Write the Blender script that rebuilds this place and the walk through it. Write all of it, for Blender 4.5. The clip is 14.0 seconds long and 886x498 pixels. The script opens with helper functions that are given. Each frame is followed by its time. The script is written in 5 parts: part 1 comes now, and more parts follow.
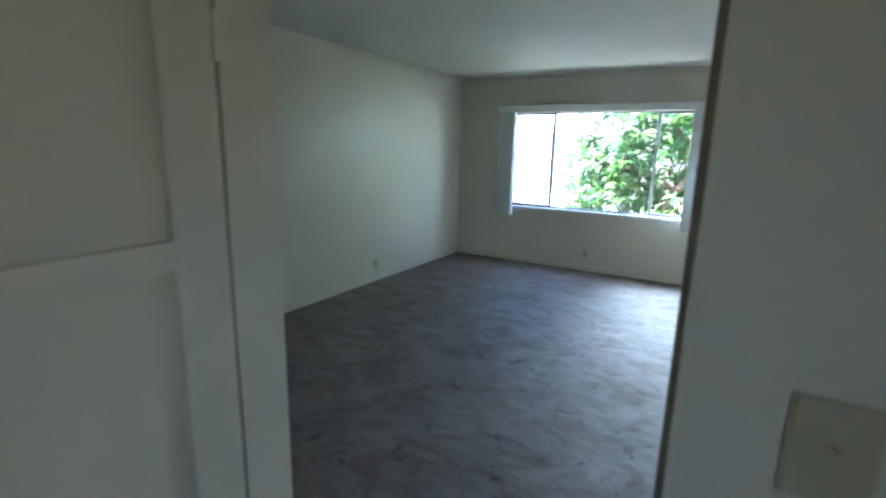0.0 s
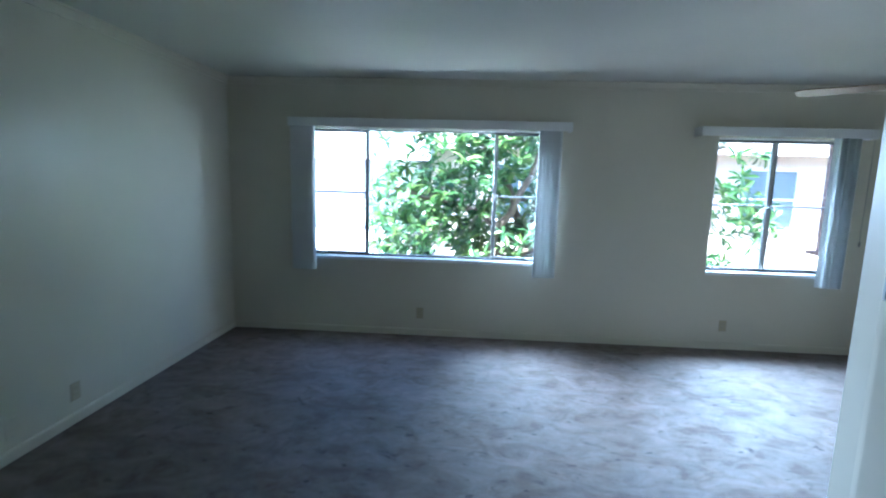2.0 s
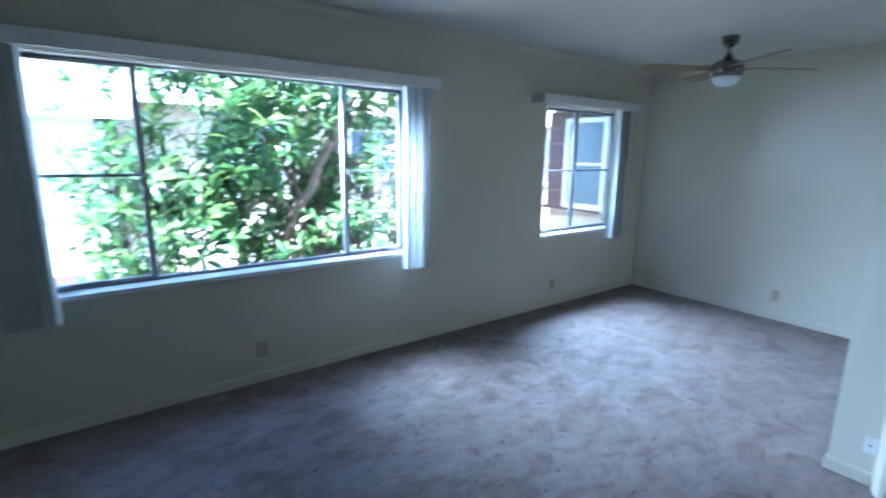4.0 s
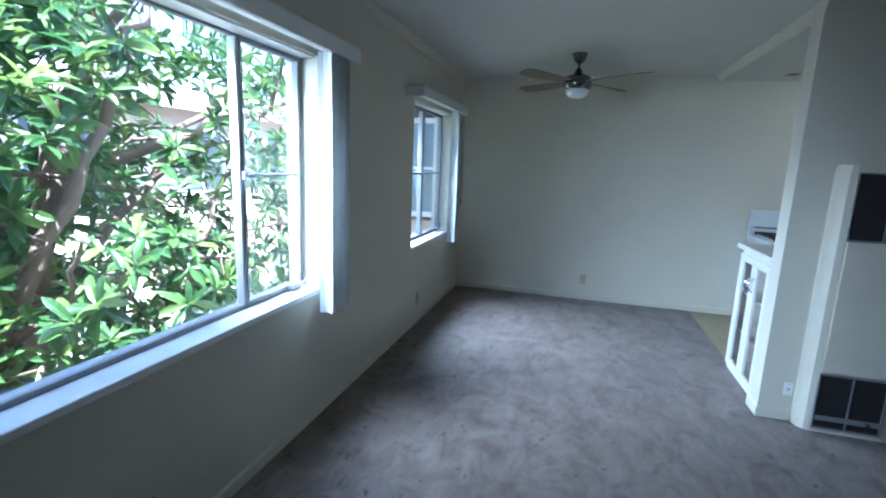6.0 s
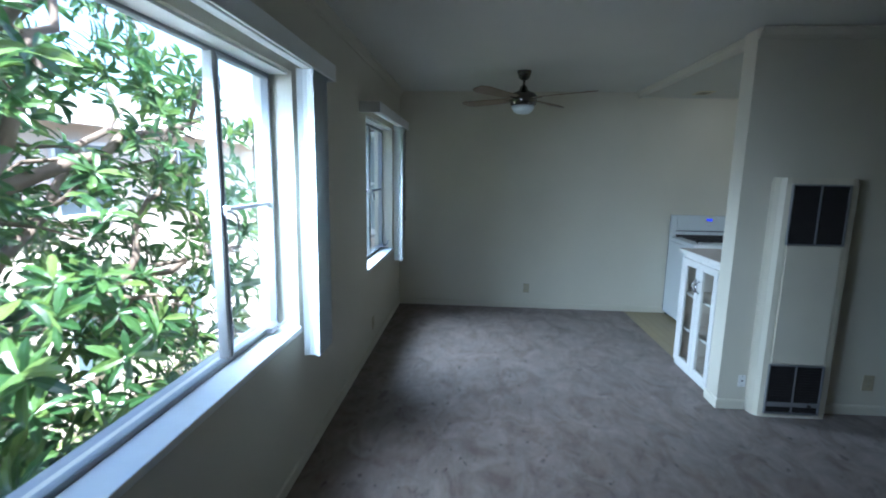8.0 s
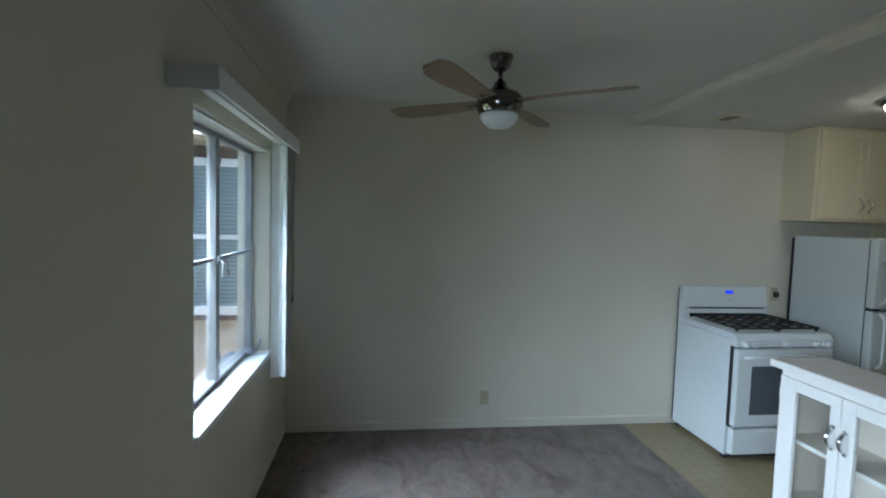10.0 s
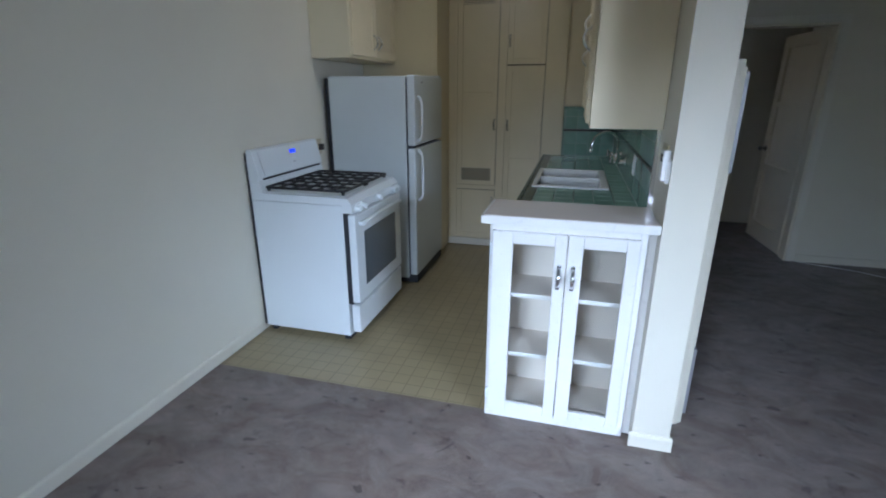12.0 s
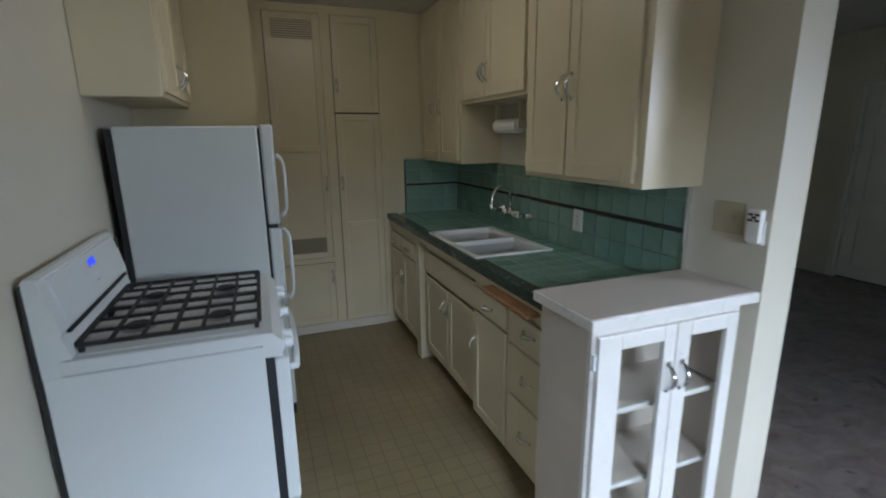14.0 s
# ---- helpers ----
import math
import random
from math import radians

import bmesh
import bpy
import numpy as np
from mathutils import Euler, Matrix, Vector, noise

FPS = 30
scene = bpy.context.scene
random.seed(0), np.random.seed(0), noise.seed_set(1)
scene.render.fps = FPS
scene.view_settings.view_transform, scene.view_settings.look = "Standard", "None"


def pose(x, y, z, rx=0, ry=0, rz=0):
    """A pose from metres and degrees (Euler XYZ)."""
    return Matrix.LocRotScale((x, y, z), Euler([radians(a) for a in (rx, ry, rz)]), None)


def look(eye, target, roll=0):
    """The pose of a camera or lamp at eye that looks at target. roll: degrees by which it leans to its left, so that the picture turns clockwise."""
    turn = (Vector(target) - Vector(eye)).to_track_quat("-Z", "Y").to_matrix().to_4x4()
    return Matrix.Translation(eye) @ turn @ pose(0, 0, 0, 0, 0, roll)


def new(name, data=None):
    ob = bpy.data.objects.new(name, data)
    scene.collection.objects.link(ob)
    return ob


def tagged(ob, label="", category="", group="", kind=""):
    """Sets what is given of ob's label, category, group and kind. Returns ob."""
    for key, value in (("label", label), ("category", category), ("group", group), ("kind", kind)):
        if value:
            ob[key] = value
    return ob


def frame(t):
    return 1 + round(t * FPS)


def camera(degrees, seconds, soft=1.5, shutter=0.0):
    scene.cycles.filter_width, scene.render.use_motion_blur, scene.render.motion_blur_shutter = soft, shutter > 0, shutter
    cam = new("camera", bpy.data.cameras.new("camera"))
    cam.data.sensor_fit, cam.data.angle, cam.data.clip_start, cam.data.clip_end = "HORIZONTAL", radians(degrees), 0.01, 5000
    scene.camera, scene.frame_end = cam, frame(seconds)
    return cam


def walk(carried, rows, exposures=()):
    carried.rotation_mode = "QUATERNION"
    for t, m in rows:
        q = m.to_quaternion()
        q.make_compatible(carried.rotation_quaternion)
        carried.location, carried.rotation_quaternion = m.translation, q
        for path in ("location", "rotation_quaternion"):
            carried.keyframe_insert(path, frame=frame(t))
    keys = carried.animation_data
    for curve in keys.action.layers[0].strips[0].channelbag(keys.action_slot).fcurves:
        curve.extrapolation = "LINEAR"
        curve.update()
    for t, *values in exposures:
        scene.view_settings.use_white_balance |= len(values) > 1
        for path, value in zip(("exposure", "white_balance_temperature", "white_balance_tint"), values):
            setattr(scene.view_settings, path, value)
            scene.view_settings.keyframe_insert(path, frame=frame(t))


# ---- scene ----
# ---- camera and walk ----
cam = camera(86.2, 14.0, soft=1.9, shutter=0.4)
PATH = [
    (0, (-0.061, -0.391, 1.591), (-1.049, 1.297, 1.173), 1.4),
    (0.5, (-0.294, -0.02, 1.653), (-1.12, 1.767, 1.301), 0.4),
    (1, (-0.549, 0.395, 1.597), (-1.316, 2.225, 1.345), 0.7),
    (1.5, (-0.804, 0.837, 1.576), (-1.312, 2.75, 1.292), 3.3),
    (2, (-1.068, 1.256, 1.588), (-1.184, 3.232, 1.307), 1.6),
    (2.5, (-1.401, 1.664, 1.654), (-1.307, 3.622, 1.257), 0.3),
    (3, (-1.799, 1.926, 1.624), (-1.421, 3.847, 1.218), 1.1),
    (3.5, (-2.137, 2.292, 1.624), (-1.286, 4.058, 1.226), 2.1),
    (4, (-2.406, 2.739, 1.615), (-1.242, 4.315, 1.213), 0.8),
    (4.2, (-2.465, 2.875, 1.618), (-1.074, 4.261, 1.236), 0.9),
    (6.3, (-2.777, 4.745, 1.554), (-0.871, 5.2, 1.153), 1.3),
    (6.5, (-2.784, 4.816, 1.596), (-0.873, 5.223, 1.165), 0.2),
    (7, (-2.873, 4.979, 1.641), (-0.915, 5.235, 1.323), 1.1),
    (7.5, (-2.936, 5.051, 1.649), (-0.965, 5.218, 1.351), 1.0),
    (8, (-2.714, 5.081, 1.624), (-0.744, 5.212, 1.306), 1.0),
    (8.2, (-2.531, 5.081, 1.613), (-0.556, 5.19, 1.316), 1.1),
    (10.3, (-0.37, 5.296, 1.668), (1.594, 4.952, 1.518), 1.3),
    (10.5, (-0.172, 5.253, 1.643), (1.747, 4.757, 1.37), 0.8),
    (11, (0.276, 5.216, 1.522), (1.827, 4.045, 1.047), 0.6),
    (11.5, (0.679, 5.23, 1.509), (1.634, 3.572, 0.929), 0.6),
    (12, (1.089, 5.242, 1.516), (1.589, 3.411, 0.885), -0.0),
    (12.5, (1.485, 5.113, 1.502), (1.711, 3.233, 0.858), -0.4),
    (13, (1.875, 4.988, 1.505), (1.732, 3.079, 0.926), 1.1),
    (13.5, (2.141, 4.755, 1.539), (1.648, 2.886, 1.025), 1.0),
    (14, (2.327, 4.391, 1.56), (1.632, 2.573, 1.1), -0.7),
]
EXPOSURES = [(0.0, 4.45, 5250, 4), (1.5, 4.1, 4900, 4), (3.0, 3.45, 4650, 7), (4.2, 3.68, 4600, 7), (6.5, 3.08, 5000, 7), (8.5, 2.7, 5200, 5), (10.5, 3.0, 5650, 8), (11.5, 3.45, 5550, 13), (12.0, 3.08, 5400, 15), (12.5, 2.9, 5450, 18), (13.0, 2.76, 5600, 18), (13.5, 2.86, 5700, 17), (14.0, 2.9, 5900, 14)]
walk(cam, [(t, look(eye, target, roll)) for t, eye, target, roll in PATH], EXPOSURES)
SKY, SUN, LAMP_GLOW, LEAF_TIPS = 0.15, 5.0, 1.8, 1400

# ---- world, sun, exposure ----
world = bpy.data.worlds.new("world")
scene.world = world
world.use_nodes = True
wt = world.node_tree
sky = wt.nodes.new("ShaderNodeTexSky")
sky.sky_type = "NISHITA"
sky.sun_disc = False
sky.sun_elevation = radians(68)
sky.sun_rotation = radians(205)
sky.air_density, sky.dust_density = 1.0, 2.5
bg = wt.nodes["Background"]
bg.inputs["Strength"].default_value = SKY
wt.links.new(sky.outputs[0], bg.inputs["Color"])

sun = new("sun", bpy.data.lights.new("sun", "SUN"))
sun.data.energy, sun.data.angle, sun.data.color = SUN, radians(0.6), (1.0, 0.95, 0.87)
sun.matrix_world = look((0, 0, 55.7), (9.5, 20.4, 0.0))

# sky light falling in steeply over the trees at the two windows
for lx, wide, aim, dip, spread, watts in ((-0.75, 0.7, -1.7, -0.25, 45, 0.10), (-0.74, 1.0, 0.72, -1.1, 74, 4.4), (-1.65, 1.1, 1.35, -0.46, 56, 1.9), (1.7, 0.9, -0.28, -1.0, 84, 5.6)):
    lamp = new("window_skylight", bpy.data.lights.new("window_skylight", "AREA"))
    lamp.data.shape, lamp.data.size, lamp.data.size_y = "RECTANGLE", wide, 0.45
    lamp.data.energy, lamp.data.spread, lamp.data.color = watts, radians(spread), (0.78, 0.90, 1.0)
    lamp.matrix_world = look((lx, 6.50, 1.82), (lx + aim, 5.50, 1.82 + dip))


# ---- materials ----
def mat(name, col, rough=0.5, metal=0.0, var=0.08, scale=2.5, fine=45.0, bump=0.06, depth=0.002, spec=0.5, uneven=0.09):
    """A paint, metal or plastic with unevenness at a coarse and a fine scale."""
    m = bpy.data.materials.new(name)
    m.use_nodes = True
    nt = m.node_tree
    p = nt.nodes["Principled BSDF"]
    co = nt.nodes.new("ShaderNodeTexCoord")
    big, small = nt.nodes.new("ShaderNodeTexNoise"), nt.nodes.new("ShaderNodeTexNoise")
    big.inputs["Scale"].default_value, big.inputs["Detail"].default_value = scale, 4
    small.inputs["Scale"].default_value, small.inputs["Detail"].default_value = fine, 3
    for n in (big, small):
        nt.links.new(co.outputs["Object"], n.inputs["Vector"])
    ramp = nt.nodes.new("ShaderNodeMapRange")
    ramp.inputs["From Min"].default_value, ramp.inputs["From Max"].default_value = 0.3, 0.7
    ramp.inputs["To Min"].default_value, ramp.inputs["To Max"].default_value = 1 - var, 1 + var * 0.5
    nt.links.new(big.outputs["Fac"], ramp.inputs["Value"])
    mul = nt.nodes.new("ShaderNodeVectorMath")
    mul.operation = "SCALE"
    mul.inputs[0].default_value = col
    nt.links.new(ramp.outputs[0], mul.inputs["Scale"])
    nt.links.new(mul.outputs[0], p.inputs["Base Color"])
    r2 = nt.nodes.new("ShaderNodeMapRange")
    r2.inputs["To Min"].default_value, r2.inputs["To Max"].default_value = max(0.02, rough - uneven), min(1, rough + uneven)
    nt.links.new(small.outputs["Fac"], r2.inputs["Value"])
    nt.links.new(r2.outputs[0], p.inputs["Roughness"])
    p.inputs["Metallic"].default_value = metal
    p.inputs["Specular IOR Level"].default_value = spec
    if bump:
        b = nt.nodes.new("ShaderNodeBump")
        b.inputs["Strength"].default_value, b.inputs["Distance"].default_value = bump, depth
        nt.links.new(small.outputs["Fac"], b.inputs["Height"])
        nt.links.new(b.outputs[0], p.inputs["Normal"])
    return m


def carpet_mat():
    m = bpy.data.materials.new("carpet")
    m.use_nodes = True
    nt = m.node_tree
    p = nt.nodes["Principled BSDF"]
    N = nt.nodes.new
    co = N("ShaderNodeTexCoord")

    def noise_tex(scale, detail, rough=0.55, dist=0.0, stretch=None):
        n = N("ShaderNodeTexNoise")
        n.inputs["Scale"].default_value, n.inputs["Detail"].default_value = scale, detail
        n.inputs["Roughness"].default_value, n.inputs["Distortion"].default_value = rough, dist
        if stretch:
            mp = N("ShaderNodeMapping")
            mp.inputs["Scale"].default_value = stretch
            mp.inputs["Rotation"].default_value = (0, 0, 0.5)
            nt.links.new(co.outputs["Object"], mp.inputs["Vector"])
            nt.links.new(mp.outputs[0], n.inputs["Vector"])
        else:
            nt.links.new(co.outputs["Object"], n.inputs["Vector"])
        return n

    def span(src, a, b, lo, hi):
        r = N("ShaderNodeMapRange")
        for k, v in zip(("From Min", "From Max", "To Min", "To Max"), (a, b, lo, hi)):
            r.inputs[k].default_value = v
        nt.links.new(src.outputs["Fac"], r.inputs["Value"])
        return r

    def times(a, b):
        k = N("ShaderNodeMath")
        k.operation = "MULTIPLY"
        nt.links.new(a.outputs[0], k.inputs[0])
        nt.links.new(b.outputs[0], k.inputs[1])
        return k

    brushed = span(noise_tex(6.5, 6, 0.66, 0.8, (1.0, 1.5, 1.0)), 0.36, 0.64, 0.8, 1.11)
    patches = span(noise_tex(1.6, 5, 0.62, 0.7), 0.36, 0.64, 0.87, 1.08)
    spots = span(noise_tex(4.6, 5, 0.62, 0.6), 0.615, 0.70, 1.0, 0.55)
    marks = span(noise_tex(11.0, 3, 0.5, 0.4, (1.0, 1.9, 1.0)), 0.655, 0.70, 1.0, 0.5)
    pile = noise_tex(260.0, 2, 0.7)
    piles = span(pile, 0.3, 0.7, 0.7, 1.2)
    tone = times(times(times(brushed, patches), times(spots, piles)), marks)
    mul = N("ShaderNodeVectorMath")
    mul.operation = "SCALE"
    mul.inputs[0].default_value = CARPET
    nt.links.new(tone.outputs[0], mul.inputs["Scale"])
    nt.links.new(mul.outputs[0], p.inputs["Base Color"])
    p.inputs["Roughness"].default_value = 0.66
    nap = span(noise_tex(3.6, 7, 0.68, 0.9, (1.0, 1.5, 1.0)), 0.38, 0.64, 0.2, 1.5)
    lie = times(times(times(nap, spots), piles), marks)
    nt.links.new(lie.outputs[0], p.inputs["Specular IOR Level"])
    p.inputs["Sheen Weight"].default_value = 0.12
    p.inputs["Sheen Roughness"].default_value = 0.45
    b1, b2 = N("ShaderNodeBump"), N("ShaderNodeBump")
    b1.inputs["Strength"].default_value, b1.inputs["Distance"].default_value = 0.4, 0.004
    b2.inputs["Strength"].default_value, b2.inputs["Distance"].default_value = 0.3, 0.010
    nt.links.new(pile.outputs["Fac"], b1.inputs["Height"])
    nt.links.new(brushed.outputs[0], b2.inputs["Height"])
    nt.links.new(b2.outputs[0], b1.inputs["Normal"])
    nt.links.new(b1.outputs[0], p.inputs["Normal"])
    return m


def vinyl_mat():
    """Sheet vinyl with a printed, embossed pattern of small square tiles."""
    m = bpy.data.materials.new("sheet_vinyl")
    m.use_nodes = True
    nt = m.node_tree
    p = nt.nodes["Principled BSDF"]
    N = nt.nodes.new
    co = N("ShaderNodeTexCoord")
    br = N("ShaderNodeTexBrick")
    br.offset, br.squash = 0.0, 1.0
    for k, v in (("Scale", 1.0), ("Mortar Size", 0.0045), ("Mortar Smooth", 0.5), ("Bias", 0.0), ("Brick Width", 0.085), ("Row Height", 0.085)):
        br.inputs[k].default_value = v
    br.inputs["Color1"].default_value = (0.29, 0.232, 0.128, 1)
    br.inputs["Color2"].default_value = (0.305, 0.246, 0.14, 1)
    br.inputs["Mortar"].default_value = (0.222, 0.174, 0.093, 1)
    nt.links.new(co.outputs["Object"], br.inputs["Vector"])
    n = N("ShaderNodeTexNoise")
    n.inputs["Scale"].default_value, n.inputs["Detail"].default_value = 3.0, 6
    nt.links.new(co.outputs["Object"], n.inputs["Vector"])
    r = N("ShaderNodeMapRange")
    r.inputs["From Min"].default_value, r.inputs["From Max"].default_value = 0.3, 0.7
    r.inputs["To Min"].default_value, r.inputs["To Max"].default_value = 0.82, 1.06
    nt.links.new(n.outputs["Fac"], r.inputs["Value"])
    mul = N("ShaderNodeVectorMath")
    mul.operation = "SCALE"
    nt.links.new(br.outputs["Color"], mul.inputs[0])
    nt.links.new(r.outputs[0], mul.inputs["Scale"])
    nt.links.new(mul.outputs[0], p.inputs["Base Color"])
    r2 = N("ShaderNodeMapRange")
    r2.inputs["To Min"].default_value, r2.inputs["To Max"].default_value = 0.28, 0.5
    nt.links.new(n.outputs["Fac"], r2.inputs["Value"])
    nt.links.new(r2.outputs[0], p.inputs["Roughness"])
    b = N("ShaderNodeBump")
    b.inputs["Strength"].default_value, b.inputs["Distance"].default_value = 0.25, 0.001
    nt.links.new(br.outputs["Fac"], b.inputs["Height"])
    b.invert = True
    nt.links.new(b.outputs[0], p.inputs["Normal"])
    return m


def vary_mat(name, cols, rough=0.4, sub=0.0, spec=0.5, island=False, fine=30.0):
    """A material whose tone changes from piece to piece."""
    m = bpy.data.materials.new(name)
    m.use_nodes = True
    nt = m.node_tree
    p = nt.nodes["Principled BSDF"]
    src = nt.nodes.new("ShaderNodeNewGeometry") if island else nt.nodes.new("ShaderNodeObjectInfo")
    ramp = nt.nodes.new("ShaderNodeValToRGB")
    while len(ramp.color_ramp.elements) < len(cols):
        ramp.color_ramp.elements.new(0.5)
    for i, c in enumerate(cols):
        ramp.color_ramp.elements[i].position = i / max(1, len(cols) - 1)
        ramp.color_ramp.elements[i].color = (*c, 1)
    nt.links.new(src.outputs["Random Per Island" if island else "Random"], ramp.inputs["Fac"])
    co, n = nt.nodes.new("ShaderNodeTexCoord"), nt.nodes.new("ShaderNodeTexNoise")
    n.inputs["Scale"].default_value, n.inputs["Detail"].default_value = fine, 3
    nt.links.new(co.outputs["Object"], n.inputs["Vector"])
    r = nt.nodes.new("ShaderNodeMapRange")
    r.inputs["To Min"].default_value, r.inputs["To Max"].default_value = 0.8, 1.2
    nt.links.new(n.outputs["Fac"], r.inputs["Value"])
    mul = nt.nodes.new("ShaderNodeVectorMath")
    mul.operation = "SCALE"
    nt.links.new(ramp.outputs["Color"], mul.inputs[0])
    nt.links.new(r.outputs[0], mul.inputs["Scale"])
    nt.links.new(mul.outputs[0], p.inputs["Base Color"])
    p.inputs["Roughness"].default_value = rough
    p.inputs["Specular IOR Level"].default_value = spec
    if sub:
        t = nt.nodes.new("ShaderNodeBsdfTranslucent")
        nt.links.new(mul.outputs[0], t.inputs["Color"])
        mix = nt.nodes.new("ShaderNodeMixShader")
        mix.inputs["Fac"].default_value = sub
        nt.links.new(p.outputs[0], mix.inputs[1])
        nt.links.new(t.outputs[0], mix.inputs[2])
        nt.links.new(mix.outputs[0], nt.nodes["Material Output"].inputs["Surface"])
    return m


def glass_mat(name, tint=(1, 1, 1), gloss=0.035):
    m = bpy.data.materials.new(name)
    m.use_nodes = True
    nt = m.node_tree
    nt.nodes.remove(nt.nodes["Principled BSDF"])
    t, g, mix = nt.nodes.new("ShaderNodeBsdfTransparent"), nt.nodes.new("ShaderNodeBsdfGlossy"), nt.nodes.new("ShaderNodeMixShader")
    t.inputs["Color"].default_value = (*tint, 1)
    g.inputs["Roughness"].default_value = 0.02
    f = nt.nodes.new("ShaderNodeLayerWeight")
    f.inputs["Blend"].default_value = 0.5
    k, r = nt.nodes.new("ShaderNodeMath"), nt.nodes.new("ShaderNodeMapRange")
    k.operation = "POWER"
    k.inputs[1].default_value = 5.0
    r.inputs["To Min"].default_value, r.inputs["To Max"].default_value = gloss, 0.85
    nt.links.new(f.outputs["Facing"], k.inputs[0])
    nt.links.new(k.outputs[0], r.inputs["Value"])
    nt.links.new(r.outputs[0], mix.inputs["Fac"])
    nt.links.new(t.outputs[0], mix.inputs[1])
    nt.links.new(g.outputs[0], mix.inputs[2])
    nt.links.new(mix.outputs[0], nt.nodes["Material Output"].inputs["Surface"])
    return m


def glow_mat(name, col, strength):
    m = bpy.data.materials.new(name)
    m.use_nodes = True
    p = m.node_tree.nodes["Principled BSDF"]
    p.inputs["Base Color"].default_value = (*col, 1)
    p.inputs["Emission Color"].default_value = (*col, 1)
    p.inputs["Emission Strength"].default_value = strength
    return m


CARPET = (0.150, 0.111, 0.090)
WALL = mat("wall_paint", (0.63, 0.59, 0.485), 0.33, var=0.05, scale=1.2, fine=160, bump=0.12, depth=0.0012, spec=0.4)
KWALL = mat("kitchen_wall_paint", (0.66, 0.585, 0.40), 0.36, var=0.05, scale=1.2, fine=160, bump=0.10, depth=0.001)
CEIL = mat("ceiling_paint", (0.64, 0.63, 0.57), 0.7, var=0.05, scale=1.0, fine=220, bump=0.2, depth=0.0015, spec=0.25)
TRIM = mat("trim_paint", (0.65, 0.615, 0.52), 0.36, var=0.06, scale=4, fine=40, bump=0.05)
DOORP = mat("door_paint", (0.72, 0.71, 0.66), 0.35, var=0.06, scale=3, fine=60, bump=0.06)
HALLP = mat("hall_door_paint", (0.66, 0.60, 0.47), 0.4, var=0.06, scale=3, fine=60, bump=0.06)
CAB = mat("cabinet_enamel", (0.69, 0.605, 0.42), 0.33, var=0.06, scale=2.5, fine=35, bump=0.06)
WCAB = mat("white_enamel", (0.71, 0.685, 0.64), 0.3, var=0.05, scale=3, fine=35, bump=0.05)
# near-black that paints the shade in the pantry door gaps
DARKLINE = mat("gap_shade", (0.03, 0.027, 0.025), 0.8, bump=0)
APPL = mat("appliance_white", (0.69, 0.72, 0.72), 0.3, var=0.03, scale=2, fine=220, bump=0.06, depth=0.0006)
APPF = mat("refrigerator_white", (0.57, 0.60, 0.59), 0.34, var=0.04, scale=2, fine=240, bump=0.10, depth=0.0008)
APPG = mat("appliance_handle", (0.74, 0.77, 0.78), 0.35, var=0.03, bump=0.02)
BLACKIRON = mat("cast_iron", (0.018, 0.018, 0.02), 0.55, var=0.2, scale=20, fine=200, bump=0.2)
OVENGLASS = mat("oven_glass", (0.10, 0.115, 0.13), 0.12, var=0.05, bump=0)
GASKET = mat("gasket_rubber", (0.02, 0.022, 0.025), 0.6, bump=0)
CHROME = mat("chrome", (0.82, 0.83, 0.85), 0.12, metal=1.0, var=0.03, bump=0)
NICKEL = mat("polished_nickel", (0.17, 0.16, 0.15), 0.16, metal=1.0, var=0.05, scale=8, bump=0)
BRASSY = mat("door_hardware", (0.16, 0.155, 0.15), 0.3, metal=0.9, var=0.1, bump=0)
MULLP = mat("mullion_paint", (0.42, 0.41, 0.385), 0.4, var=0.12, scale=9, fine=90, bump=0.12)
STEELF = mat("window_steel_paint", (0.30, 0.305, 0.31), 0.45, var=0.12, scale=9, fine=90, bump=0.15)
SILLP = mat("sill_paint", (0.80, 0.79, 0.77), 0.35, var=0.08, scale=6, fine=70, bump=0.08)
VANE = mat("vinyl_vane", (0.74, 0.755, 0.74), 0.4, var=0.04, scale=5, fine=80, bump=0.03)
VALP = mat("valance_vinyl", (0.74, 0.74, 0.73), 0.4, var=0.04, scale=5, fine=80, bump=0.03)
HEAT = mat("heater_enamel", (0.66, 0.61, 0.49), 0.35, var=0.06, scale=3, fine=70, bump=0.04)
HEATG = mat("heater_grille", (0.035, 0.03, 0.03), 0.6, metal=0.2, var=0.2, scale=14, bump=0.05)
HEATM = mat("heater_trim_metal", (0.38, 0.38, 0.40), 0.35, metal=0.7, var=0.1, bump=0)
PLATE = mat("ivory_plate", (0.46, 0.40, 0.27), 0.35, var=0.04, bump=0)
PLATEW = mat("white_plate", (0.80, 0.79, 0.76), 0.35, var=0.04, bump=0)
SLOT = mat("slot_dark", (0.05, 0.045, 0.04), 0.6, bump=0)
BLADE = mat("maple_blade", (0.26, 0.195, 0.13), 0.45, var=0.15, scale=5, fine=60, bump=0.04)
FROST = mat("frosted_glass", (0.75, 0.79, 0.80), 0.35, var=0.02, bump=0)
PORC = mat("porcelain", (0.84, 0.83, 0.80), 0.15, var=0.04, bump=0.02)
GROUT = mat("grout", (0.30, 0.37, 0.31), 0.8, var=0.12, scale=12, bump=0.2)
LINER = mat("dark_liner_tile", (0.035, 0.03, 0.03), 0.25, var=0.2, bump=0)
EDGET = mat("dark_green_edge_tile", (0.045, 0.075, 0.06), 0.25, var=0.2, scale=8, bump=0.02)
